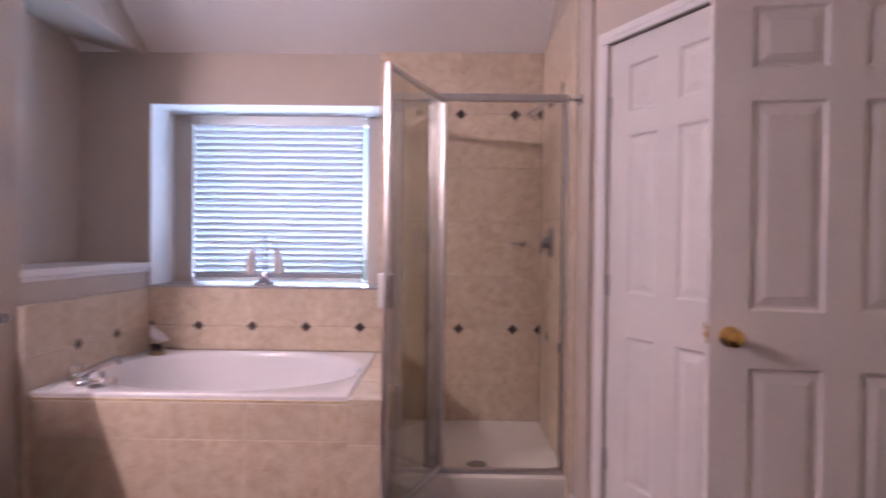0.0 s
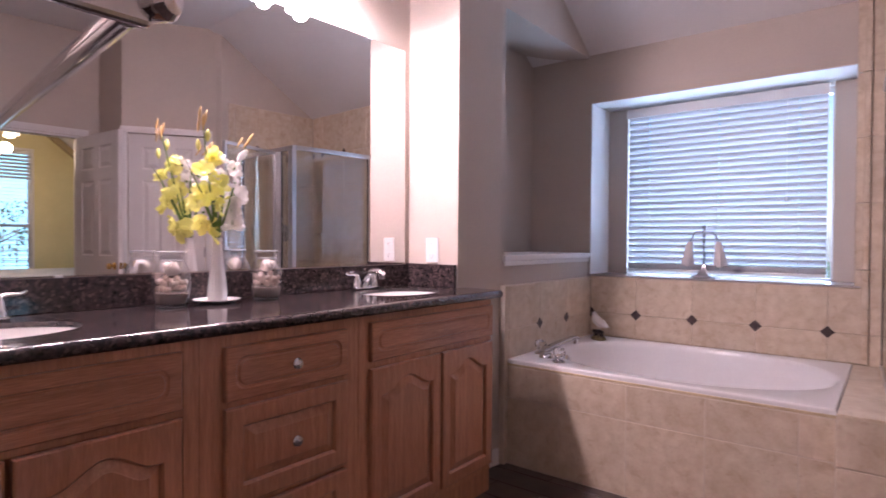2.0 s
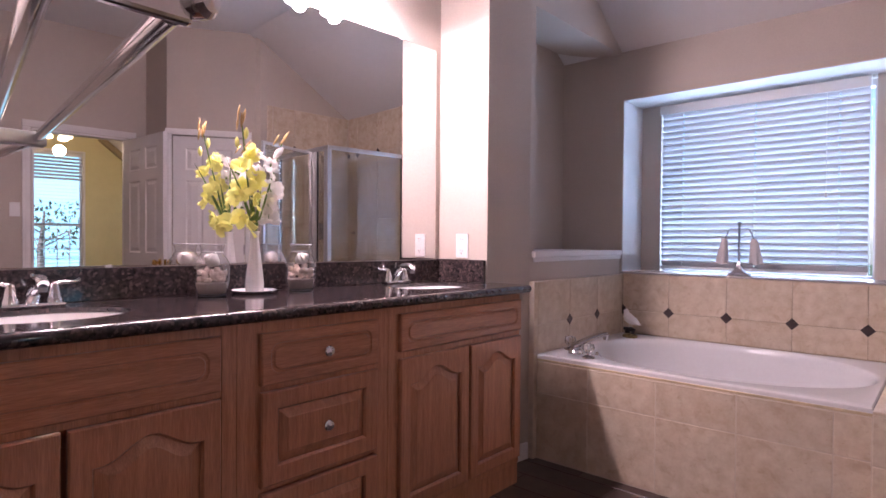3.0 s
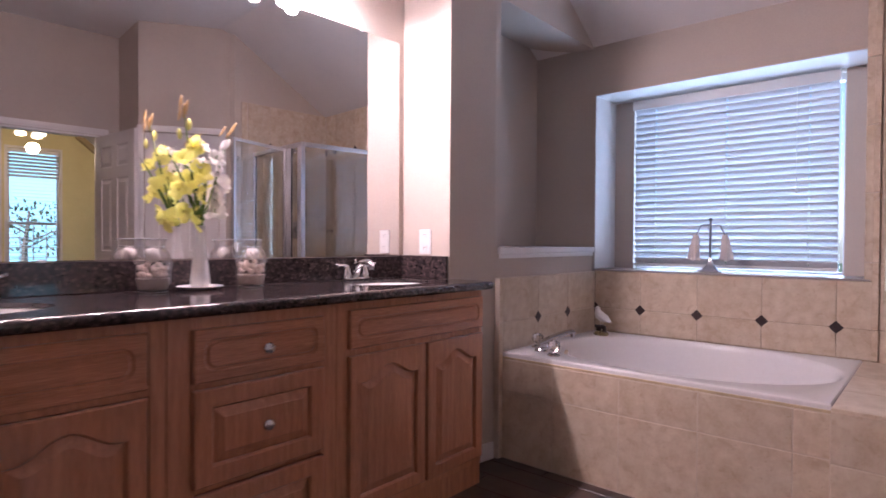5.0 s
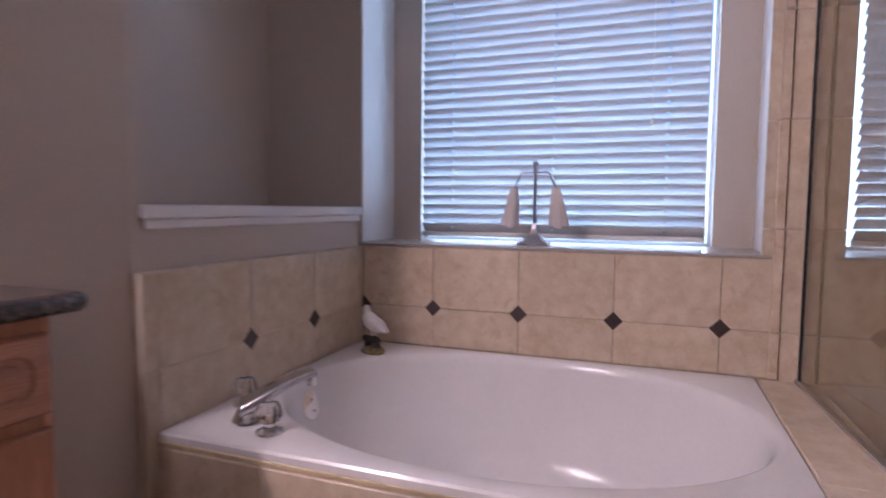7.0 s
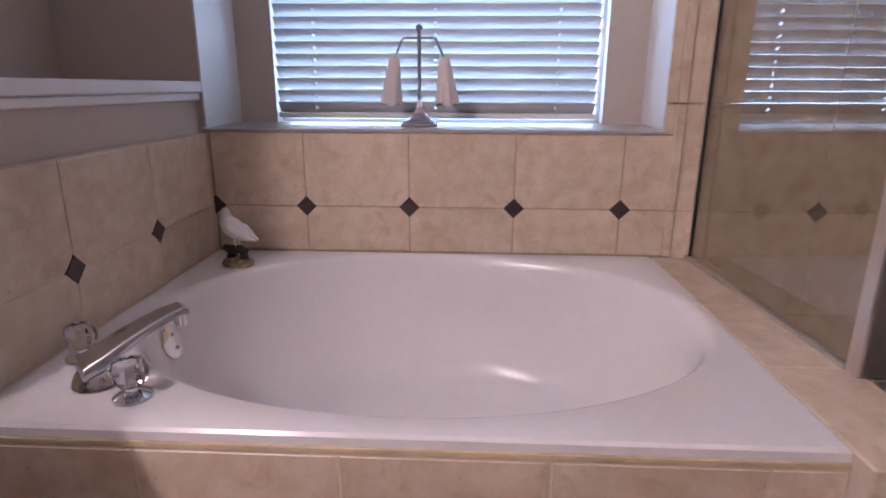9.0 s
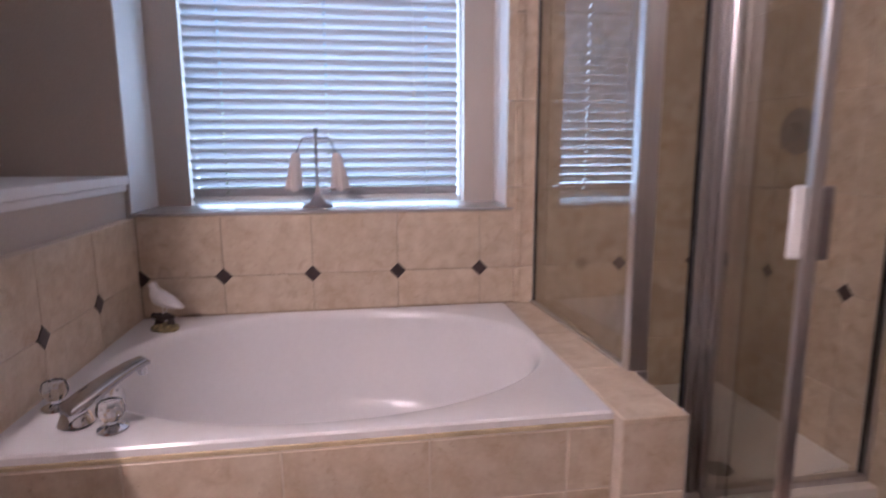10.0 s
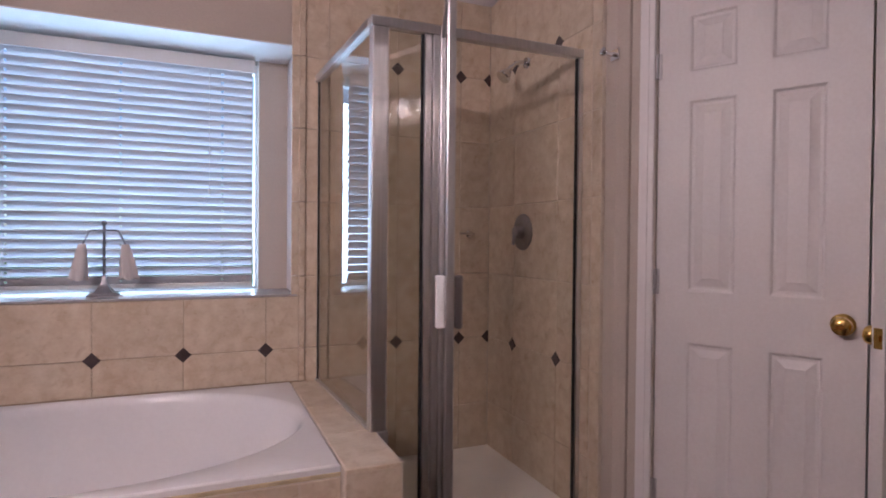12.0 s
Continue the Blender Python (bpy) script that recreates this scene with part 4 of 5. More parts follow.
# outlet on the alcove's end wall, switch by the doorway
out = thing("wall_outlet", "white double wall outlet above the counter", "outlet")
part("plate", boxes((-1.708, -1.628, Y_ALC1 - 0.007, Y_ALC1 - 0.001, 1.062, 1.187), bevel=0.003), PLASTIC, out)
for z in (1.093, 1.156):
    bm = boxes((-1.685, -1.651, Y_ALC1 - 0.0095, Y_ALC1 - 0.0072, z - 0.014, z + 0.014), bevel=0.001)
    so = part("socket", bm, PLASTIC, out)
    part("slots", boxes((-1.676, -1.674, Y_ALC1 - 0.0102, Y_ALC1 - 0.0097, z - 0.001, z + 0.008), (-1.662, -1.660, Y_ALC1 - 0.0102, Y_ALC1 - 0.0097, z - 0.001, z + 0.008), (-1.670, -1.666, Y_ALC1 - 0.0102, Y_ALC1 - 0.0097, z - 0.010, z - 0.006)), BLACK, so)
sw = thing("light_switch", "white light switch beside the bedroom doorway", "switch")
part("plate", boxes((X_RIGHT - 0.007, X_RIGHT - 0.001, 0.975, 1.050, 1.35, 1.47), bevel=0.003), PLASTIC, sw)
part("toggle", boxes((X_RIGHT - 0.018, X_RIGHT - 0.0072, 1.007, 1.018, 1.40, 1.42), bevel=0.002), PLASTIC, sw)

# mirror clips
for cy, cz in ((2.05, 2.146), (1.0, 2.146), (0.4, 2.146), (0.75, 1.0515)):
    tagged(part("mirror_clip", boxes((X_VAN + 0.001, X_VAN + 0.012, cy - 0.011, cy + 0.011, cz - 0.007, cz + 0.007), bevel=0.002), PLASTIC), "small clear plastic mirror clip", "clip", "mirror clips").matrix_world = VANITY_TURN

# ---- vase, flowers, jars on the counter ----
MILK = material("white milk glass", (0.82, 0.79, 0.78), rough=0.2, vary=0.03, coat=0.3)
JARGLASS = clear_glass("jar glass", (0.97, 0.97, 0.975), 0.10, 0.85, 2.2)
# whitish, half clear: bulb light refracted in thick glass, put into the colour
BRIGHTEDGE = material("thick glass edge highlight", (0.86, 0.86, 0.87), rough=0.18, vary=0.0, transmission=0.55, ior=1.5)
SAND = material("grey craft sand", (0.40, 0.335, 0.295), rough=0.95, bump=0.8, bump_scale=400)
SHELL = material("pale sea shell", (0.80, 0.68, 0.60), rough=0.5, colour2=(0.58, 0.43, 0.36), scale=60, object_random=0.15)
STEM = material("stem green", (0.13, 0.22, 0.04), rough=0.5)
PETALY = translucent("yellow petal", (0.96, 0.93, 0.30), 0.45)
PETALW = translucent("white petal", (0.95, 0.91, 0.88), 0.40)
BUD = material("yellow bud", (0.84, 0.78, 0.22), rough=0.5)
BUDTIP = material("brown ochre bud", (0.52, 0.33, 0.12), rough=0.6)

VX, VY = -1.758, 1.212
saucer = thing("saucer", "white round saucer under the bud vase", "saucer")
bm = bmesh.new()
lathe(bm, [(0.0, 0.002), (0.045, 0.002), (0.048, 0.0), (0.055, 0.001), (0.080, 0.012), (0.083, 0.014), (0.079, 0.0145), (0.052, 0.006), (0.0, 0.005)], (VX, VY, ZC + 0.0005), 40)
part("dish", bm, MILK, saucer, smooth=True)
vase = thing("bud_vase", "tall white milk glass bud vase on a saucer", "vase")
bm = bmesh.new()
nv = 48
vr = []
for r, z in ((0.0, 0.0), (0.028, 0.0), (0.033, 0.004), (0.034, 0.03), (0.029, 0.08), (0.022, 0.14), (0.0165, 0.19), (0.0155, 0.212), (0.019, 0.228), (0.017, 0.228), (0.0135, 0.21), (0.012, 0.15)):
    flute = 0.05 if 0.02 < z < 0.2 and r > 0.013 else 0.0
    vr.append([bm.verts.new((VX + r * (1 + flute * math.cos(8 * 2 * math.pi * k / nv)) * math.cos(2 * math.pi * k / nv), VY + r * (1 + flute * math.cos(8 * 2 * math.pi * k / nv)) * math.sin(2 * math.pi * k / nv), ZC + 0.007 + z)) for k in range(nv)])
for p, q in zip(vr, vr[1:]):
    for k in range(nv):
        bm.faces.new((p[k], p[(k + 1) % nv], q[(k + 1) % nv], q[k]))
part("body", bm, MILK, vase, smooth=True)


def petal(bm, m, length, width, curl):
    rows_p = []
    for i in range(5):
        u = i / 4
        wd = width * (math.sin(math.pi * (0.12 + 0.80 * u)) ** 0.8) * (1 + 0.1 * math.sin(9 * u))
        rows_p.append([bm.verts.new(m @ Vector((length * u * math.cos(curl * u * 0.5), wd * (j - 1), length * 0.55 * math.sin(curl * u) + 0.18 * wd * (1 if j == 1 else -1) + 0.004 * math.sin(5 * u + 3 * j)))) for j in range(3)])
    for a, b in zip(rows_p, rows_p[1:]):
        for j in range(2):
            bm.faces.new((a[j], a[j + 1], b[j + 1], b[j]))


def floret(parent, at, size, mat, rnd):
    yaw, tilt = rnd.uniform(-70, 70), rnd.uniform(-25, 35)
    base = pose(*at, 0, 90 - tilt, yaw)
    bm = bmesh.new()
    lathe(bm, [(0.002, -0.55 * size), (0.004, -0.45 * size), (0.006, -0.25 * size)], n=8, m=base)
    for k in range(3):
        tube(bm, [base @ Vector((0.002 * k, 0, -0.2 * size)), base @ Vector((0.004 * (k - 1), 0.003, 0.35 * size))], 0.0012, 5)
    ob = part("floret", bm, STEM if mat is PETALW else BUD, parent)
    for k in range(6):
        bm = bmesh.new()
        w = 0.40 if k % 2 else 0.52
        petal(bm, base @ pose(0, 0, -0.3 * size, 0, 0, 60 * k + rnd.uniform(-12, 12)) @ pose(0, 0, 0, 0, -rnd.uniform(2, 34), 0), size * rnd.uniform(0.92, 1.22), size * w * 1.05, rnd.uniform(-0.1, 0.9))
        part("petal", bm, mat, ob, smooth=True)


def bud(parent, at, size, mat, lean):
    bm = bmesh.new()
    long, wide = (1.5, 0.6) if mat is BUDTIP else (1.0, 1.0)     # the closed tips are slender
    lathe(bm, [(0.0, -size * long), (size * 0.28 * wide, -size * 0.6 * long), (size * 0.42 * wide, 0.0), (size * 0.34 * wide, size * 0.5 * long), (size * 0.12 * wide, size * 0.95 * long), (0.0, size * long)], n=10, m=pose(*at, lean, 0, 0))
    part("bud", bm, mat, parent, smooth=True)


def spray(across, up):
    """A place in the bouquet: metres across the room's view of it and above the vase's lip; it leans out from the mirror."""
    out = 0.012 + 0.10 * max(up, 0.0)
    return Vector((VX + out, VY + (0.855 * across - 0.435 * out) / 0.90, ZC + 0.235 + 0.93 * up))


def gladiolus(label, tip, florets, buds, mat, seed):
    rnd = random.Random(seed)
    g = thing("gladiolus_stem", label, "flower", "gladiolus stems in the vase")
    foot = Vector((VX, VY, ZC + 0.06))
    lip = Vector((VX, VY + 0.005 * (1 if tip[0] > 0 else -1), ZC + 0.237))
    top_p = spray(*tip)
    mid = lip.lerp(top_p, 0.5) + Vector((0.0, (top_p.y - lip.y) * 0.10, 0.02))
    bm = bmesh.new()
    pts = [foot, lip] + [((1 - u) ** 2 * lip + 2 * u * (1 - u) * mid + u * u * top_p) for u in (0.2, 0.4, 0.6, 0.8, 1.0)]
    tube(bm, pts, [0.004, 0.004, 0.0038, 0.0035, 0.003, 0.0025, 0.0018], 8)
    part("stem", bm, STEM, g, smooth=True)
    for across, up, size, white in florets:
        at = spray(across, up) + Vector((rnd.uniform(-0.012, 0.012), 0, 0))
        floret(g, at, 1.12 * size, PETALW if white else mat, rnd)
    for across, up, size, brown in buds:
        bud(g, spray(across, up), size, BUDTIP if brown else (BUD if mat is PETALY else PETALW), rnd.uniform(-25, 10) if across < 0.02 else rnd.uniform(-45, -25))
    return g


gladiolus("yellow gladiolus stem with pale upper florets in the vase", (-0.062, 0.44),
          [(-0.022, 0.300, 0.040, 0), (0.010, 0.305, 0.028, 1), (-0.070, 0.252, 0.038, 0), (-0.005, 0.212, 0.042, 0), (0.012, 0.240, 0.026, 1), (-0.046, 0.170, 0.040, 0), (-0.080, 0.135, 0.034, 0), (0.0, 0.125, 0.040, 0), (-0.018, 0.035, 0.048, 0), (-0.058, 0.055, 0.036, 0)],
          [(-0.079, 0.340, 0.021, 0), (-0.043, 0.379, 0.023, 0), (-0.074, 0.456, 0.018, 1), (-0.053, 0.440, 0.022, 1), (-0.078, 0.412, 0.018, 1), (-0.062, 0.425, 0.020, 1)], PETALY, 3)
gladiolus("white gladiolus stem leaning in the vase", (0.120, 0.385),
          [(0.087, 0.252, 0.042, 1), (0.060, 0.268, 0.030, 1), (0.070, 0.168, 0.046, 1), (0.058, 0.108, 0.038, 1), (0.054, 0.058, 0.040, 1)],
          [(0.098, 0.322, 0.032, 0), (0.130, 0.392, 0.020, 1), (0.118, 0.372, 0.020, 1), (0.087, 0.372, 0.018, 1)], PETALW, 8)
leaves = thing("gladiolus_leaves", "long green blade leaves among the flowers", "leaf")
for dy, dz, x in ((-0.13, 0.26, 0.02), (0.02, 0.27, 0.03), (-0.03, 0.19, 0.015)):
    bm = bmesh.new()
    pr = None
    for i in range(7):
        u = i / 6
        c = Vector((VX + x * u, VY + dy * u ** 1.4, ZC + 0.20 + (dz + 0.04) * u))
        w = 0.007 * math.sin(math.pi * (0.25 + 0.74 * u))
        ro = [bm.verts.new(c + Vector((0.002, -w, 0))), bm.verts.new(c + Vector((0.004, 0, 0))), bm.verts.new(c + Vector((0.002, w, 0)))]
        if pr:
            for j in range(2):
                bm.faces.new((pr[j], pr[j + 1], ro[j + 1], ro[j]))
        pr = ro
    part("blade", bm, STEM, leaves, smooth=True)


def shell_jar(x, y, s, seed):
    rnd = random.Random(seed)
    jar = thing("glass_jar", "clear glass jar of sand and sea shells", "jar", "shell jars on the counter")
    bm = bmesh.new()
    lathe(bm, [(0.0, 0.004), (0.040, 0.003), (0.044, 0.0), (0.050, 0.006), (0.060, 0.06), (0.062, 0.095), (0.056, 0.125), (0.042, 0.147), (0.037, 0.155), (0.038, 0.168), (0.044, 0.184), (0.0425, 0.184), (0.0355, 0.168), (0.0345, 0.155), (0.040, 0.145), (0.0535, 0.124), (0.0595, 0.095), (0.0575, 0.06), (0.047, 0.010), (0.0, 0.009)], (0, 0, 0), 36)
    gl = part("glass", bm, JARGLASS, jar, smooth=True)
    gl.data.materials.append(JAR_BACK)
    for p in gl.data.polygons:
        p.material_index = 1 if p.index >= 11 * 36 else 0
    # pale rings draw the bright outlines of rim, neck and foot
    for name, r, z, q in (("rim", 0.0435, 0.185, 0.0021), ("neck_ring", 0.0372, 0.1575, 0.0013), ("foot_ring", 0.0465, 0.0035, 0.0026)):
        bm = bmesh.new()
        lathe(bm, [(r + q * math.cos(2 * math.pi * k / 8), z + q * math.sin(2 * math.pi * k / 8)) for k in range(9)], (0, 0, 0), 36)
        part(name, bm, BRIGHTEDGE, jar, "thick glass edge coloured pale as a refracted highlight", smooth=True)
    jar.matrix_world = pose(x, y, ZC + 0.0005) @ Matrix.Scale(s, 4)
    fill = thing("sand_layer", "grey craft sand in the glass jar", "sand")
    bm = bmesh.new()
    lathe(bm, [(0.0, 0.0105), (0.0462, 0.0112), (0.0540, 0.048), (0.050, 0.050), (0.0, 0.051)], (0, 0, 0), 32)
    part("sand", bm, SAND, fill, smooth=True)
    fill.matrix_world = jar.matrix_world.copy()
    spots = [(0.043, 40 * k, 0.064) for k in range(9)] + [(0.046, 45 * k + 20, 0.084) for k in range(8)] + [(0.026, 72 * k, 0.074) for k in range(5)] + [(0.024, 90 * k + 15, 0.096) for k in range(4)]
    spots = [(r * rnd.uniform(0.88, 1.0), a + rnd.uniform(-12, 12), z + rnd.uniform(-0.004, 0.004)) for r, a, z in spots]
    for k, (r, a, z) in enumerate(spots):
        sh = thing("sea_shell", "pale pink sea shell in the jar", "shell", "shells in the jars")
        bm = bmesh.new()
        q = rnd.uniform(0.012, 0.017)
        n = 14
        rings = []
        for i in range(8):
            u = i / 7
            rad = q * math.sin(math.pi * (0.06 + 0.88 * u ** 0.7)) * (0.75 + 0.12 * math.cos(12 * u))
            rings.append([bm.verts.new((rad * math.cos(2 * math.pi * j / n) * (1 + 0.12 * math.cos(5 * 2 * math.pi * j / n)), rad * 0.8 * math.sin(2 * math.pi * j / n), q * 1.5 * (u - 0.5))) for j in range(n)])
        for p, qq in zip(rings, rings[1:]):
            for j in range(n):
                bm.faces.new((p[j], p[(j + 1) % n], qq[(j + 1) % n], qq[j]))
        bm.faces.new(rings[0]), bm.faces.new(rings[-1])
        part("shell", bm, SHELL, sh, smooth=True)
        a = radians(a)
        sh.matrix_world = jar.matrix_world @ pose(r * math.cos(a), r * math.sin(a), z, rnd.uniform(0, 180), rnd.uniform(0, 180), rnd.uniform(0, 360))
    top_s = thing("sea_shell", "large white sea shell on top in the jar", "shell", "shells in the jars")
    bm = bmesh.new()
    lathe(bm, [(0.0, -0.030), (0.012, -0.022), (0.020, -0.010), (0.027, 0.0), (0.018, 0.007), (0.023, 0.014), (0.012, 0.021), (0.013, 0.026), (0.0, 0.036)], n=14, m=pose(0.004, 0, 0.128, 62, 15, rnd.uniform(0, 360)))
    part("shell", bm, material("white shell", (0.84, 0.78, 0.73), rough=0.4, scale=40), top_s, smooth=True)
    top_s.matrix_world = jar.matrix_world.copy()


shell_jar(-1.752, 1.043, 1.0, 1)
shell_jar(-1.742, 1.407, 1.0, 2)

# ---- towel stand on the sill ----
st = thing("towel_stand", "chrome two-arm hand towel stand on the window sill", "towel stand")
SXC, SYC = -0.766, 3.885
bm = bmesh.new()
for hw, z0, z1 in ((0.060, 0.0, 0.008), (0.052, 0.008, 0.014)):
    box(bm, -hw, hw, -hw * 0.72, hw * 0.72, z0, z1, bevel=0.002)
lathe(bm, [(0.055, 0.014), (0.040, 0.026), (0.026, 0.042), (0.014, 0.062), (0.0085, 0.085), (0.0, 0.085)], n=4, m=pose(0, 0, 0, 0, 0, 45))
bmesh.ops.transform(bm, matrix=pose(SXC, SYC, WZ0 + 0.0005), verts=bm.verts)
part("base", bm, NICKEL, st)
bm = bmesh.new()
tube(bm, [(SXC, SYC, WZ0 + 0.08), (SXC, SYC, 1.292 - 0.03)], 0.0062, 12)
for z in (1.055, 1.11, 1.18):
    lathe(bm, [(0.006, -0.006), (0.009, 0.0), (0.006, 0.006)], (SXC, SYC, z), 12)
lathe(bm, [(0.006, 0.0), (0.011, 0.006), (0.012, 0.013), (0.008, 0.02), (0.0, 0.024)], (SXC, SYC, 1.258), 14)
part("post", bm, NICKEL, st, smooth=True)
TOWEL = material("cream hand towel", (0.74, 0.66, 0.62), rough=0.95, bump=0.6, bump_scale=300)
for s in (-1, 1):
    bm = bmesh.new()
    tube(bm, [(SXC, SYC, 1.238), (SXC + s * 0.048, SYC, 1.238), (SXC + s * 0.056, SYC, 1.232), (SXC + s * 0.094, SYC - 0.004, 1.148)], 0.0042, 10)
    part("arm", bm, NICKEL, st, smooth=True)
    tw = thing("hand_towel", "small cream hand towel draped over the stand's arm", "towel", "towels on the stand")
    bm = bmesh.new()
    rnd = random.Random(20 + s)
    rings = []
    n = 28
    for i in range(10):
        u = i / 9
        r = 0.015 + 0.019 * u ** 0.7
        rings.append([bm.verts.new((SXC + s * (0.082 + 0.014 * u) + r * (1 + 0.22 * u * math.sin(4 * 2 * math.pi * k / n + s + 0.8 * u)) * math.cos(2 * math.pi * k / n),
                                    SYC - 0.004 + 0.72 * r * (1 + 0.25 * u * math.cos(5 * 2 * math.pi * k / n)) * math.sin(2 * math.pi * k / n), 1.178 - 0.152 * u - (0.006 * math.sin(3 * 2 * math.pi * k / n) if i == 9 else 0))) for k in range(n)])
    for p, q in zip(rings, rings[1:]):
        for k in range(n):
            bm.faces.new((p[k], p[(k + 1) % n], q[(k + 1) % n], q[k]))
    bm.faces.new(rings[0]), bm.faces.new(rings[-1])
    part("cloth", bm, TOWEL, tw, smooth=True)

# ---- bird figurine on the tub deck ----
bm = bmesh.new()
ROCK = material("mottled olive rock", (0.34, 0.27, 0.12), rough=0.6, colour2=(0.08, 0.06, 0.03), scale=70)
LOG = material("dark driftwood", (0.045, 0.030, 0.026), rough=0.6, colour2=(0.015, 0.011, 0.010), scale=60)
GULL = material("white glazed bird", (0.78, 0.74, 0.72), rough=0.4, vary=0.10, scale=40)
lathe(bm, [(0.0, 0.0), (0.046, 0.0), (0.049, 0.008), (0.044, 0.017), (0.030, 0.024), (0.0, 0.026)], n=18)
for v in bm.verts:
    v.co.y *= 0.72
    v.co += Vector((0.007 * noise.noise(v.co * 60), 0.007 * noise.noise(v.co * 60 + Vector((5, 0, 0))), 0))
k_rock = len(bm.faces)
tube(bm, [(-0.048, 0.004, 0.050), (-0.020, 0.0, 0.046), (0.012, -0.004, 0.052), (0.036, 0.0, 0.046)], [0.010, 0.015, 0.014, 0.009], 10)
tube(bm, [(-0.022, 0.0, 0.022), (-0.018, 0.0, 0.046)], [0.016, 0.013], 9)
tube(bm, [(0.026, -0.003, 0.022), (0.022, 0.0, 0.048)], [0.013, 0.011], 9)
k_log = len(bm.faces)
tube(bm, [(0.066, 0.0, 0.082), (0.050, 0.0, 0.088), (0.028, 0, 0.097), (0.006, 0, 0.108), (-0.014, 0, 0.120), (-0.026, 0, 0.134), (-0.030, 0, 0.148), (-0.032, 0, 0.158), (-0.036, 0, 0.167), (-0.040, 0, 0.170)], [0.003, 0.010, 0.019, 0.027, 0.029, 0.023, 0.0155, 0.0150, 0.0115, 0.003], 18)
tube(bm, [(-0.044, 0, 0.161), (-0.060, 0, 0.155)], [0.0045, 0.001], 6)
for s in (-1, 1):
    tube(bm, [(-0.012, s * 0.022, 0.125), (0.014, s * 0.025, 0.112), (0.045, s * 0.016, 0.094), (0.076, s * 0.006, 0.084)], [0.006, 0.012, 0.009, 0.002], 8)
    tube(bm, [(0.004, s * 0.009, 0.055), (0.002, s * 0.010, 0.092)], 0.0026, 6)
fig = part("bird_figurine", bm, ROCK, smooth=True)
fig.data.materials.append(GULL)
fig.data.materials.append(LOG)
for p in fig.data.polygons:
    p.material_index = 0 if p.index < k_rock else 2 if p.index < k_log else 1
fig.matrix_world = pose(-1.298, 3.538, TZ + 0.001, 0, 0, -18) @ Matrix.Scale(1.02, 4)
tagged(fig, "white seagull figurine on dark driftwood over an olive base", "figurine")

# ---- tub filler ----
ACRYLKNOB = material("clear acrylic knob", (0.95, 0.94, 0.94), rough=0.03, vary=0.0, transmission=1.0, ior=1.49)
tf = thing("tub_faucet", "chrome corner tub filler with clear acrylic knobs", "faucet")
FX, FY, FZ = -1.262, 2.815, TZ + 0.002
d45 = Vector((0.72, 0.69, 0)).normalized()
sd = Vector((-d45.y, d45.x, 0))
bm = bmesh.new()
prof_s = [(-0.040, 0.030, 0.030, 0.010), (-0.036, 0.036, 0.036, 0.017), (-0.005, 0.050, 0.038, 0.018), (0.03, 0.068, 0.036, 0.016), (0.075, 0.088, 0.031, 0.013), (0.115, 0.102, 0.027, 0.011), (0.145, 0.108, 0.024, 0.010), (0.155, 0.104, 0.020, 0.007)]
rings = []
for u, z, hw, hh in prof_s:
    c = Vector((FX, FY, FZ)) + d45 * u
    rings.append([bm.verts.new(c + sd * (hw * math.copysign(abs(math.cos(a)) ** 0.6, math.cos(a))) + Vector((0, 0, z + hh * math.copysign(abs(math.sin(a)) ** 0.6, math.sin(a))))) for a in (2 * math.pi * k / 20 for k in range(20))])
for p, q in zip(rings, rings[1:]):
    for k in range(20):
        bm.faces.new((p[k], p[(k + 1) % 20], q[(k + 1) % 20], q[k]))
bm.faces.new(rings[0]), bm.faces.new(rings[-1])
part("spout", bm, material("worn chrome", (0.62, 0.62, 0.65), rough=0.2, metal=1.0, vary=0.1), tf, smooth=True)
bm = bmesh.new()
lathe(bm, [(0.032, 0.0), (0.040, 0.006), (0.030, 0.028), (0.022, 0.034)], (FX - 0.012, FY - 0.012, FZ), 24)
part("spout_base", bm, CHROME, tf, smooth=True)
bm = bmesh.new()
c = Vector((FX, FY, FZ + 0.082)) + d45 * 0.142
lathe(bm, [(0.0, -0.008), (0.012, -0.008), (0.013, 0.0), (0.013, 0.02)], c, 16)
part("outlet", bm, CHROME, tf, smooth=True)
for dx, dy in ((-0.102, 0.090), (0.082, -0.052)):
    kx, ky = FX + dx, FY + dy
    bm = bmesh.new()
    lathe(bm, [(0.0, 0.0), (0.034, 0.0), (0.033, 0.005), (0.020, 0.012), (0.011, 0.015), (0.011, 0.026)], (kx, ky, FZ), 26)
    esc = part("escutcheon", bm, CHROME, tf, smooth=True)
    bm = bmesh.new()
    n = 16
    rings = []
    for r, z in ((0.010, 0.024), (0.022, 0.026), (0.030, 0.040), (0.031, 0.054), (0.026, 0.070), (0.014, 0.074), (0.012, 0.071), (0.0005, 0.071)):
        rings.append([bm.verts.new((kx + r * (1.0 if k % 2 else 0.90) * math.cos(2 * math.pi * k / n), ky + r * (1.0 if k % 2 else 0.90) * math.sin(2 * math.pi * k / n), FZ + z)) for k in range(n)])
    for p, q in zip(rings, rings[1:]):
        for k in range(n):
            bm.faces.new((p[k], p[(k + 1) % n], q[(k + 1) % n], q[k]))
    part("knob", bm, ACRYLKNOB, tf, "clear faceted acrylic knob")
ovp = thing("overflow_plate", "round chrome overflow plate inside the tub", "overflow plate")
bm = bmesh.new()
OVM = look((-1.338, 3.179, 0.463), (-1.338 + 0.9, 3.179, 0.463 + 0.25)) @ pose(0, 0, 0, 180, 0, 0)
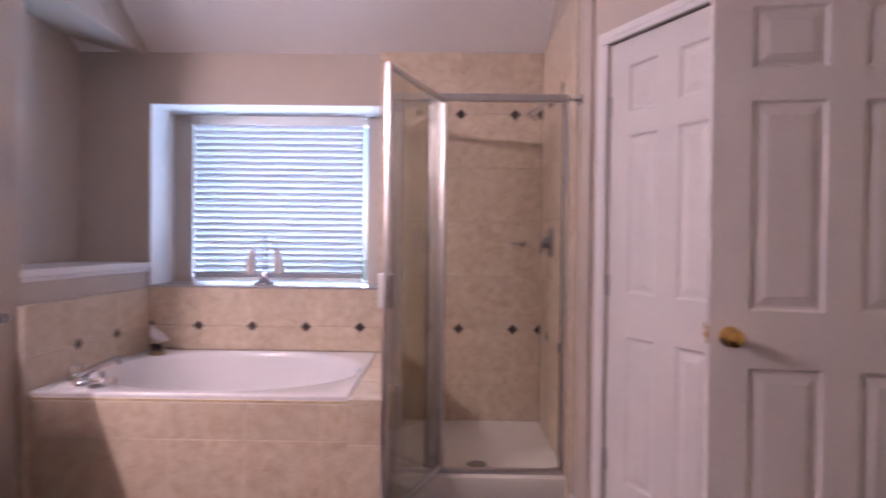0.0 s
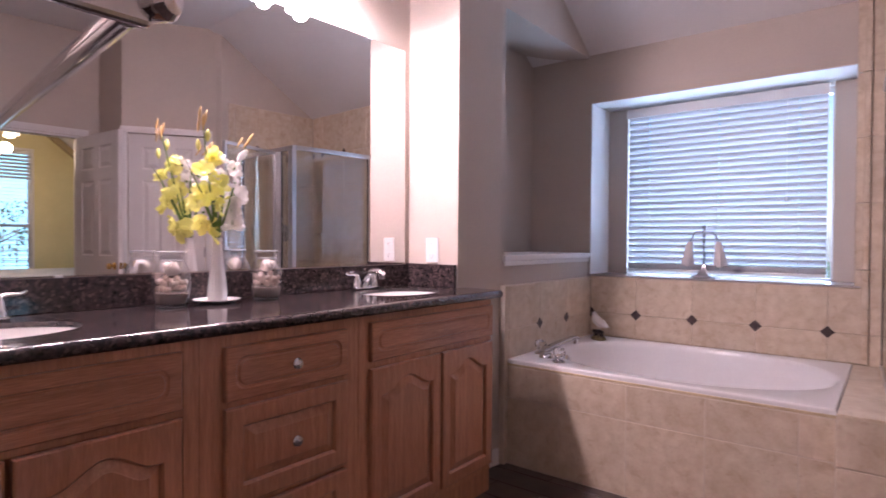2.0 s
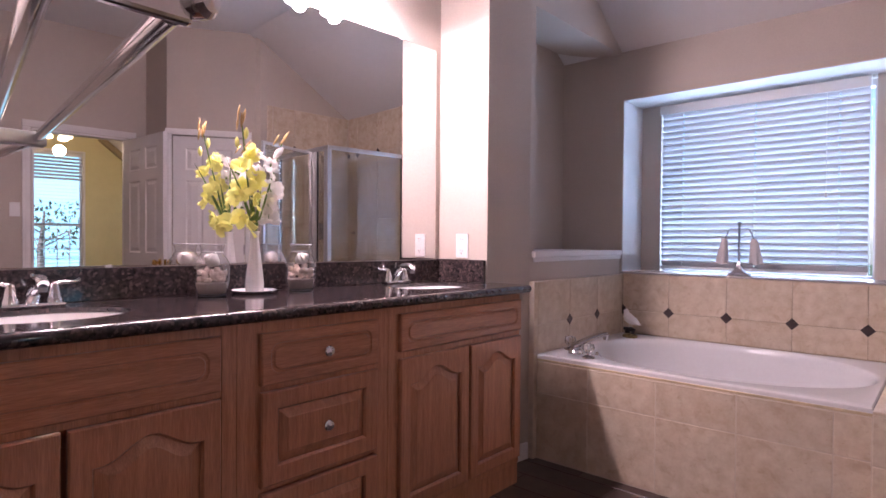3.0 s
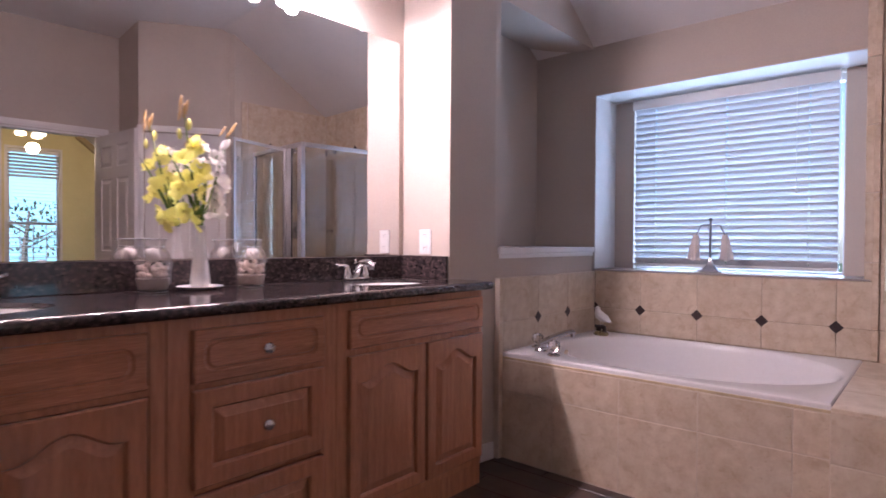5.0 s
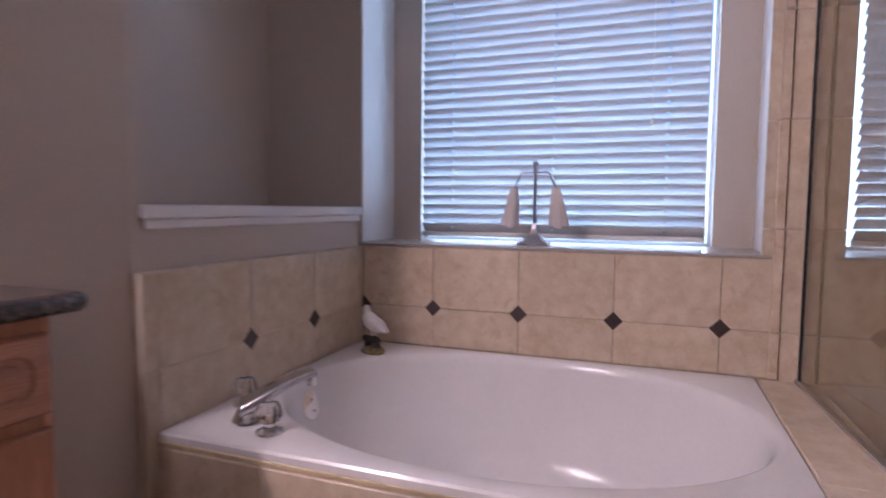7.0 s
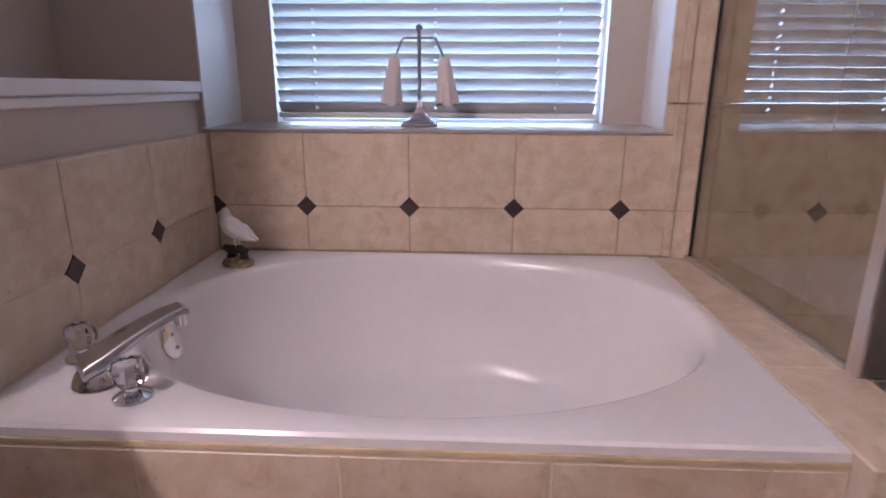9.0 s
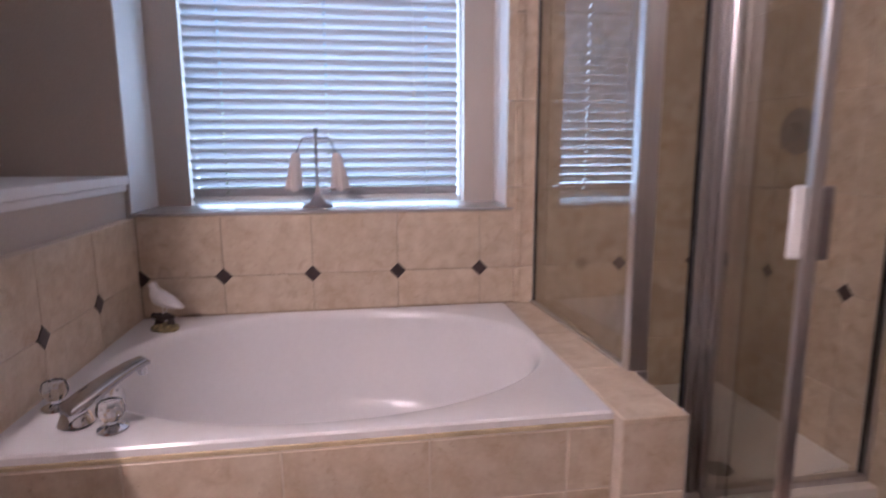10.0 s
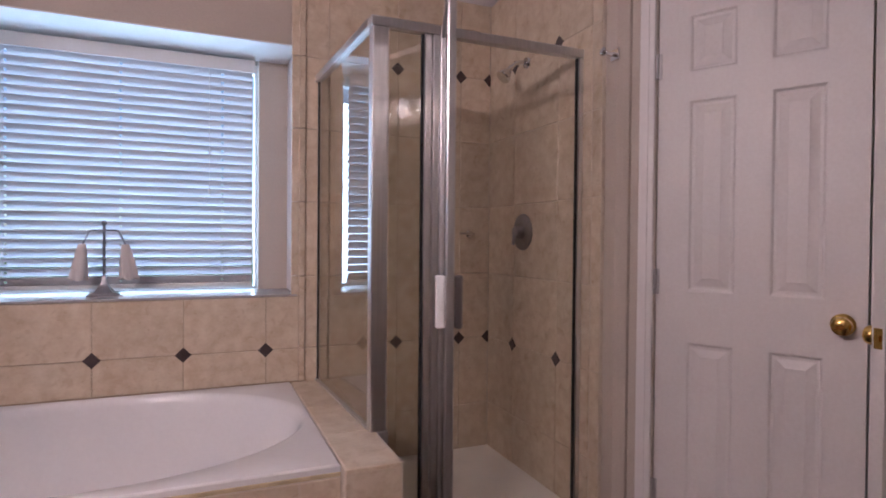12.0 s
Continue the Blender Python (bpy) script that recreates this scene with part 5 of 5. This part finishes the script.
lathe(bm, [(0.0, 0.011), (0.028, 0.010), (0.043, 0.006), (0.039, 0.0)], n=28, m=OVM)
part("plate", bm, CHROME, ovp, smooth=True)
for s in (-1, 1):
    bm = bmesh.new()
    lathe(bm, [(0.0, 0.0135), (0.005, 0.013), (0.005, 0.009)], (0, s * 0.018, 0), 10, m=OVM)
    part("screw", bm, NICKEL, ovp)
bm = bmesh.new()
lathe(bm, [(0.0, 0.006), (0.022, 0.006), (0.028, 0.002), (0.028, 0.0)], (-1.02, 3.2, TZ - 0.4235), 22)
tagged(part("tub_drain", bm, CHROME, smooth=True), "round chrome tub drain", "drain")

# ---- shower fittings ----
sh = thing("shower_sprayer", "chrome shower head on a bent arm", "shower head")
bm = bmesh.new()
tube(bm, [(1.0145, 3.345, 2.035), (0.985, 3.345, 2.035), (0.955, 3.345, 2.025), (0.925, 3.345, 1.998)], 0.009, 12)
lathe(bm, [(0.0, 0.0), (0.028, 0.0), (0.024, 0.008), (0.010, 0.012)], n=20, m=pose(1.0142, 3.345, 2.035, 0, -90, 0))
part("arm", bm, CHROME, sh, smooth=True)
bm = bmesh.new()
lathe(bm, [(0.0, 0.0), (0.013, 0.002), (0.013, 0.018), (0.020, 0.030), (0.033, 0.058), (0.036, 0.066), (0.033, 0.070), (0.0, 0.068)], n=24, m=pose(0.932, 3.345, 2.005, 0, -140, 0))
part("head", bm, CHROME, sh, smooth=True)
va = thing("shower_valve", "round brushed shower valve plate with a lever", "shower valve")
bm = bmesh.new()
lathe(bm, [(0.0, 0.010), (0.070, 0.009), (0.084, 0.004), (0.086, 0.0)], n=36, m=pose(1.0142, 3.366, 1.250, 0, -90, 0))
part("plate", bm, NICKEL, va, smooth=True)
bm = bmesh.new()
lathe(bm, [(0.034, 0.010), (0.032, 0.030), (0.024, 0.045), (0.0, 0.050)], n=24, m=pose(1.0142, 3.366, 1.250, 0, -90, 0))
tube(bm, [(0.970, 3.366, 1.250), (0.966, 3.366, 1.215), (0.962, 3.366, 1.190)], [0.009, 0.008, 0.007], 10)
part("handle", bm, NICKEL, va, smooth=True)
sd_ = thing("soap_shelf", "small chrome soap holder on the shower wall", "soap holder")
bm = bmesh.new()
lathe(bm, [(0.0, 0.0), (0.020, 0.0), (0.018, 0.006), (0.009, 0.010)], n=18, m=pose(0.898, 3.7122, 1.242, 90, 0, 0))
tube(bm, [(0.898, 3.705, 1.242), (0.898, 3.66, 1.242), (0.885, 3.645, 1.242), (0.815, 3.640, 1.244)], 0.008, 12)
part("bar", bm, CHROME, sd_, smooth=True)
dr = tagged(part("shower_drain", boxes((0.0, 0.001, 0.0, 0.001, 0.0, 0.001)), NICKEL), "round dark metal shower drain", "drain")
bm = bmesh.new()
lathe(bm, [(0.0, 0.004), (0.045, 0.004), (0.052, 0.001), (0.052, 0.0)], (DRX, DRY, DRZ + 0.0005), 28)
for a in range(6):
    lathe(bm, [(0.007, 0.0046), (0.0, 0.0048)], (DRX + 0.026 * math.cos(a), DRY + 0.026 * math.sin(a), DRZ + 0.0005), 8)
bm.to_mesh(dr.data)
bm.free()
hk = thing("robe_hook", "chrome robe hook on the painted wall by the shower", "hook")
bm = boxes((1.026, 1.034, 2.722, 2.768, 1.875, 1.921), bevel=0.003)
part("plate", bm, CHROME, hk)
bm = bmesh.new()
tube(bm, [(1.026, 2.745, 1.898), (0.995, 2.745, 1.898), (0.978, 2.745, 1.902)], [0.008, 0.007, 0.010], 12)
lathe(bm, [(0.0, 0.0), (0.014, 0.004), (0.017, 0.010), (0.010, 0.016), (0.0, 0.017)], n=18, m=pose(0.984, 2.745, 1.902, 0, -90, 0))
part("peg", bm, CHROME, hk, smooth=True)

# ---- bedroom things ----
bw = thing("window_2", "white framed bedroom window with an open slat blind", "window", kind="structure")
part("window_frame", boxes((BX + 0.02, BX + 0.07, WB0, WB0 + 0.03, 0.6, 2.30), (BX + 0.02, BX + 0.07, WB1 - 0.03, WB1, 0.6, 2.30), (BX + 0.02, BX + 0.07, WB0 + 0.03, WB1 - 0.03, 0.6, 0.64),
     (BX + 0.02, BX + 0.07, WB0 + 0.03, WB1 - 0.03, 2.26, 2.30), (BX + 0.025, BX + 0.065, WB0 + 0.03, WB1 - 0.03, 1.345, 1.375)), WHITE, bw)
part("window_trim", boxes((BX - 0.018, BX - 0.001, WB0 - 0.025, WB0 - 0.001, 0.52, 2.33), (BX - 0.018, BX - 0.001, WB1 + 0.001, WB1 + 0.025, 0.52, 2.33), (BX - 0.018, BX - 0.001, WB0, WB1, 2.301, 2.33), (BX - 0.03, BX - 0.001, WB0, WB1, 0.55, 0.599)), WHITE, bw)
for zb in (0.92, 1.05, 1.18):
    part("glazing_bar", boxes((BX + 0.03, BX + 0.045, WB0 + 0.03, WB1 - 0.03, zb - 0.006, zb + 0.006)), WHITE, bw)
for k in range(1, 4):
    yb = WB0 + (WB1 - WB0) * k / 4
    part("glazing_bar", boxes((BX + 0.046, BX + 0.06, yb - 0.006, yb + 0.006, 0.64, 1.345)), WHITE, bw)
bbl = thing("bedroom_blind", "white slat blind, half open, in the bedroom window", "blind")
part("headrail", boxes((BX - 0.02, BX + 0.018, WB0 + 0.008, WB1 - 0.008, 2.25, 2.295), bevel=0.003), PLASTIC, bbl)
bsm = mesh_of("slat", boxes((-0.024, 0.024, WB0 + 0.008, WB1 - 0.008, -0.0012, 0.0012)), SLAT)
for k in range(36):
    ob = new("slat", bsm)
    ob.parent = bbl
    ob.matrix_local = pose(BX, 0, 0.68 + 0.044 * k, 0, -46 if k > 28 else -6, 0)
# sloping end of the bedroom ceiling with its tan beam
tagged(part("bedroom_ceiling_slope", boxes((3.9, BX - 0.002, -0.02, 0.90, 0.0, 0.03), m=pose(0, 2.33, 2.56, -40, 0, 0)), CEIL), "white sloping end of the bedroom ceiling", "ceiling", kind="structure")
tagged(part("trim_bedroom_beam", boxes((BX - 0.10, BX - 0.002, -0.02, 0.90, -0.065, -0.002), m=pose(0, 2.33, 2.545, -40, 0, 0)), material("tan beam paint", (0.42, 0.33, 0.18), rough=0.7)), "tan painted beam under the sloping bedroom ceiling", "trim", kind="structure")
bed = thing("bed", "bed with a white quilt in the bedroom", "bed")
part("mattress", boxes((3.0, 4.6, 1.3, 3.4, 0.32, 0.74), bevel=0.05), material("white mattress", (0.75, 0.73, 0.72), rough=0.9), bed)
part("bed_base", boxes((3.02, 4.58, 1.32, 3.38, 0.0, 0.319), bevel=0.01), material("dark bed wood", (0.12, 0.07, 0.04), rough=0.5), bed)
quilt = tagged(part("quilt", boxes((2.97, 4.63, 1.27, 3.0, 0.741, 0.82), bevel=0.035), material("white quilt", (0.78, 0.77, 0.79), rough=0.95, bump=0.6, bump_scale=40), smooth=True), "white quilt spread over the bed", "quilt")
fan = thing("ceiling_fan", "white-bladed ceiling fan with brass motor and lit glass shades", "ceiling fan")
FXC, FYC = 3.55, 1.61
bm = bmesh.new()
tube(bm, [(FXC, FYC, 2.749), (FXC, FYC, 2.52)], 0.012, 10)
lathe(bm, [(0.03, 0.12), (0.10, 0.10), (0.115, 0.05), (0.10, 0.0), (0.05, -0.03), (0.0, -0.03)], (FXC, FYC, 2.42), 24)
part("motor", bm, BRASS, fan, smooth=True)
for k in range(5):
    a = 72 * k + 20
    part("blade", boxes((0.10, 0.62, -0.06, 0.06, -0.004, 0.004), bevel=0.003, m=pose(FXC, FYC, 2.47, 10, 0, a)), PLASTIC, fan)
for k in range(3):
    a = radians(120 * k + 30)
    bm = bmesh.new()
    lathe(bm, [(0.02, 0.06), (0.04, 0.04), (0.055, 0.0), (0.05, -0.02), (0.0, -0.035)], (FXC + 0.11 * math.cos(a), FYC + 0.11 * math.sin(a), 2.30), 18)
    part("shade", bm, glow("lit fan shade", (1.0, 0.82, 0.50), 3.5), fan, "lit amber glass shade", smooth=True)

# added glowing panel for the bright hazy distance, and trees, outside the bedroom window
tagged(part("backdrop", boxes((24.0, 24.1, -9.0, 22.0, -0.5, 11.0)), glow("glowing pale distance", (0.40, 0.82, 0.92), 1.25)), "glowing pale blue panel standing in for bright haze outside the bedroom window", "backdrop", kind="structure")
LEAF = material("leaf green", (0.10, 0.15, 0.08), rough=0.6, vary=0.4, scale=3)
BARK = material("pale bark", (0.30, 0.26, 0.22), rough=0.9)
for tx, ty, th in ((17.0, 3.6, 2.6), (19.0, 6.2, 3.0), (20.5, 2.4, 3.2)):
    tree = thing("tree", "leafy green tree outside the bedroom window", "tree", "trees outside")
    rnd = random.Random(int(tx))
    bm = bmesh.new()
    tube(bm, [(tx, ty, -0.5), (tx + 0.1, ty, th * 0.35), (tx, ty + 0.1, th * 0.8)], [0.12, 0.08, 0.03], 8)
    for k in range(6):
        a = k * 1.05
        tube(bm, [(tx, ty, th * (0.3 + 0.06 * k)), (tx + 1.2 * math.cos(a), ty + 1.2 * math.sin(a), th * (0.5 + 0.07 * k))], [0.03, 0.01], 6)
    part("trunk", bm, BARK, tree)
    bm = bmesh.new()
    for k in range(240):
        d = Vector((rnd.gauss(0, 1), rnd.gauss(0, 1), rnd.gauss(0, 1))).normalized() * rnd.uniform(0.5, 1.0)
        c = Vector((tx + d.x * 1.9, ty + d.y * 1.9, th * 0.62 + d.z * th * 0.36))
        m = Matrix.Translation(c) @ Euler((rnd.uniform(0, 6), rnd.uniform(0, 6), rnd.uniform(0, 6))).to_matrix().to_4x4()
        q = rnd.uniform(0.05, 0.11)
        bm.faces.new([bm.verts.new(m @ Vector(p)) for p in ((-q, 0, 0), (0, -q * 0.5, 0.03), (q, 0, 0), (0, q * 0.5, 0.03))])
    part("crown", bm, LEAF, tree)

# ---- tiles, last ----
TILES = {}


def tile_mesh(w, h, t, mat, c=0.0022):
    key = (round(w, 4), round(h, 4), t, mat.name)
    if key not in TILES:
        bm = bmesh.new()
        lo = [bm.verts.new(p) for p in ((0, 0, 0), (w, 0, 0), (w, h, 0), (0, h, 0))]
        mid = [bm.verts.new(p) for p in ((0, 0, t - c), (w, 0, t - c), (w, h, t - c), (0, h, t - c))]
        hi = [bm.verts.new(p) for p in ((c, c, t), (w - c, c, t), (w - c, h - c, t), (c, h - c, t))]
        for p, q in ((lo, mid), (mid, hi)):
            for k in range(4):
                bm.faces.new((p[k], p[(k + 1) % 4], q[(k + 1) % 4], q[k]))
        bm.faces.new(hi)
        TILES[key] = mesh_of("tile", bm, mat)
    return TILES[key]


def tile(parent, m, w, h, t=0.012, mat=TILE, name="tile"):
    ob = new(name, tile_mesh(w, h, t, mat))
    ob.parent = parent
    ob.matrix_local = m
    return ob


BACKM = lambda x, z, y: Matrix(((1, 0, 0, x), (0, 0, -1, y), (0, 1, 0, z), (0, 0, 0, 1)))       # faces -y
LEFTM = lambda yy, z, x: Matrix(((0, 0, 1, x), (1, 0, 0, yy), (0, 1, 0, z), (0, 0, 0, 1)))      # faces +x
RIGHTM = lambda yy, z, x: Matrix(((0, 0, -1, x), (-1, 0, 0, yy), (0, 1, 0, z), (0, 0, 0, 1)))   # faces -x
TOPM = lambda x, yy, z: Matrix.Translation((x, yy, z))
G = 0.003
PT = 0.3385


def run(a, b, start, step):
    """Joints between a and b on a grid that holds start."""
    k = math.ceil((a - start) / step - 1e-6)
    cuts = [a]
    while start + k * step < b - 0.012:
        if start + k * step > a + 0.012:
            cuts.append(start + k * step)
        k += 1
    return cuts + [b]


def field(parent, place, us, vs, g=G, **kw):
    for u0, u1 in zip(us, us[1:]):
        for v0, v1 in zip(vs, vs[1:]):
            tile(parent, place(u0 + g / 2, v0 + g / 2), u1 - u0 - g, v1 - v0 - g, **kw)


XJ = -0.110            # a joint and accent on the back wall
ZD = 0.706             # height of the lower accents
field(backing_b, lambda u, v: BACKM(u, v, 3.7245), run(-1.4275, 0.058, XJ, PT), [TZ + 0.002, ZD, 0.943])
field(backing_l, lambda u, v: LEFTM(u, v, -1.4425), run(2.642, 3.708, 3.353, PT), [0.0, 0.353, TZ + 0.002, ZD, 0.938])
field(apron, lambda u, v: BACKM(u, v, TY0 + 0.008), run(TX0, TX1, -0.457, PT), [0.004, 0.352, TZ - 0.036])
field(knee, lambda u, v: BACKM(u, v, 2.640), [0.003, 0.171], [0.004, 0.352, 0.540])
field(knee, lambda u, v: TOPM(u, v, 0.5385), [0.004, 0.171], [2.626, 2.95, 3.29, 3.712])
field(knee, lambda u, v: LEFTM(u, v, 0.168), [2.640, 2.873], [0.12, 0.352, 0.537])
rows = [0.066, 0.36, ZD, 1.038, 1.38, 1.715, 2.045, 2.43]
field(show_b, lambda u, v: BACKM(u, v, 3.7245), run(0.0615, 1.013, 0.507, PT), rows)
field(show_b, lambda u, v: BACKM(u, v, 3.7245), [-0.0, 0.0605], [0.943, 1.038, 1.38, 1.715, 2.045, 2.43])
for z0, z1 in zip([TZ + 0.002, ZD, 1.038, 1.38, 1.715, 2.045], [ZD, 1.038, 1.38, 1.715, 2.045, 2.43]):
    tile(show_b, BACKM(0.0345, z0 + 0.0015, 3.7245), 0.027, z1 - z0 - 0.003, t=0.024, name="bullnose_tile")
field(show_r, lambda u, v: RIGHTM(-u, v, 1.0265), [-a for a in (3.7118, 3.455, 3.085, 2.86)], rows)
field(show_r, lambda u, v: RIGHTM(-u, v, 1.0285), [-2.857, -2.80], [0.0] + rows[1:])
DM = tile_mesh(0.047, 0.047, 0.005, ACCENT)


def accent(parent, m):
    ob = new("accent_tile", DM)
    ob.parent = parent
    ob.matrix_local = m @ pose(0, 0, 0.0095, 0, 0, 45) @ Matrix.Translation((-0.0235, -0.0235, 0))


for k in range(-3, 1):
    accent(backing_b, BACKM(XJ + k * PT, ZD, 3.7245))
accent(backing_b, BACKM(-1.427, ZD, 3.7245))
for yy in (3.353, 3.353 - PT):
    accent(backing_l, LEFTM(yy, ZD, -1.4425))
for zz in (ZD, 2.045):
    for xx in (0.507, 0.507 + PT, 1.010):
        accent(show_b, BACKM(xx, zz, 3.7245))
    for yy in (3.455, 3.085):
        accent(show_r, RIGHTM(yy, zz, 1.0265))
# floor tiles, long, in running bond
k = 0
yy = -1.3
while yy < 2.9:
    xx = -1.95 - (k % 3) * 0.2
    while xx < 2.06:
        x0, x1 = max(xx, -1.95), min(xx + 0.6, 2.06)
        if x1 - x0 > 0.02:
            tile(floor, TOPM(x0 + 0.002, yy + 0.002, -0.010), x1 - x0 - 0.004, 0.146, t=0.010, mat=FLOORTILE)
        xx += 0.6
    yy += 0.15
    k += 1
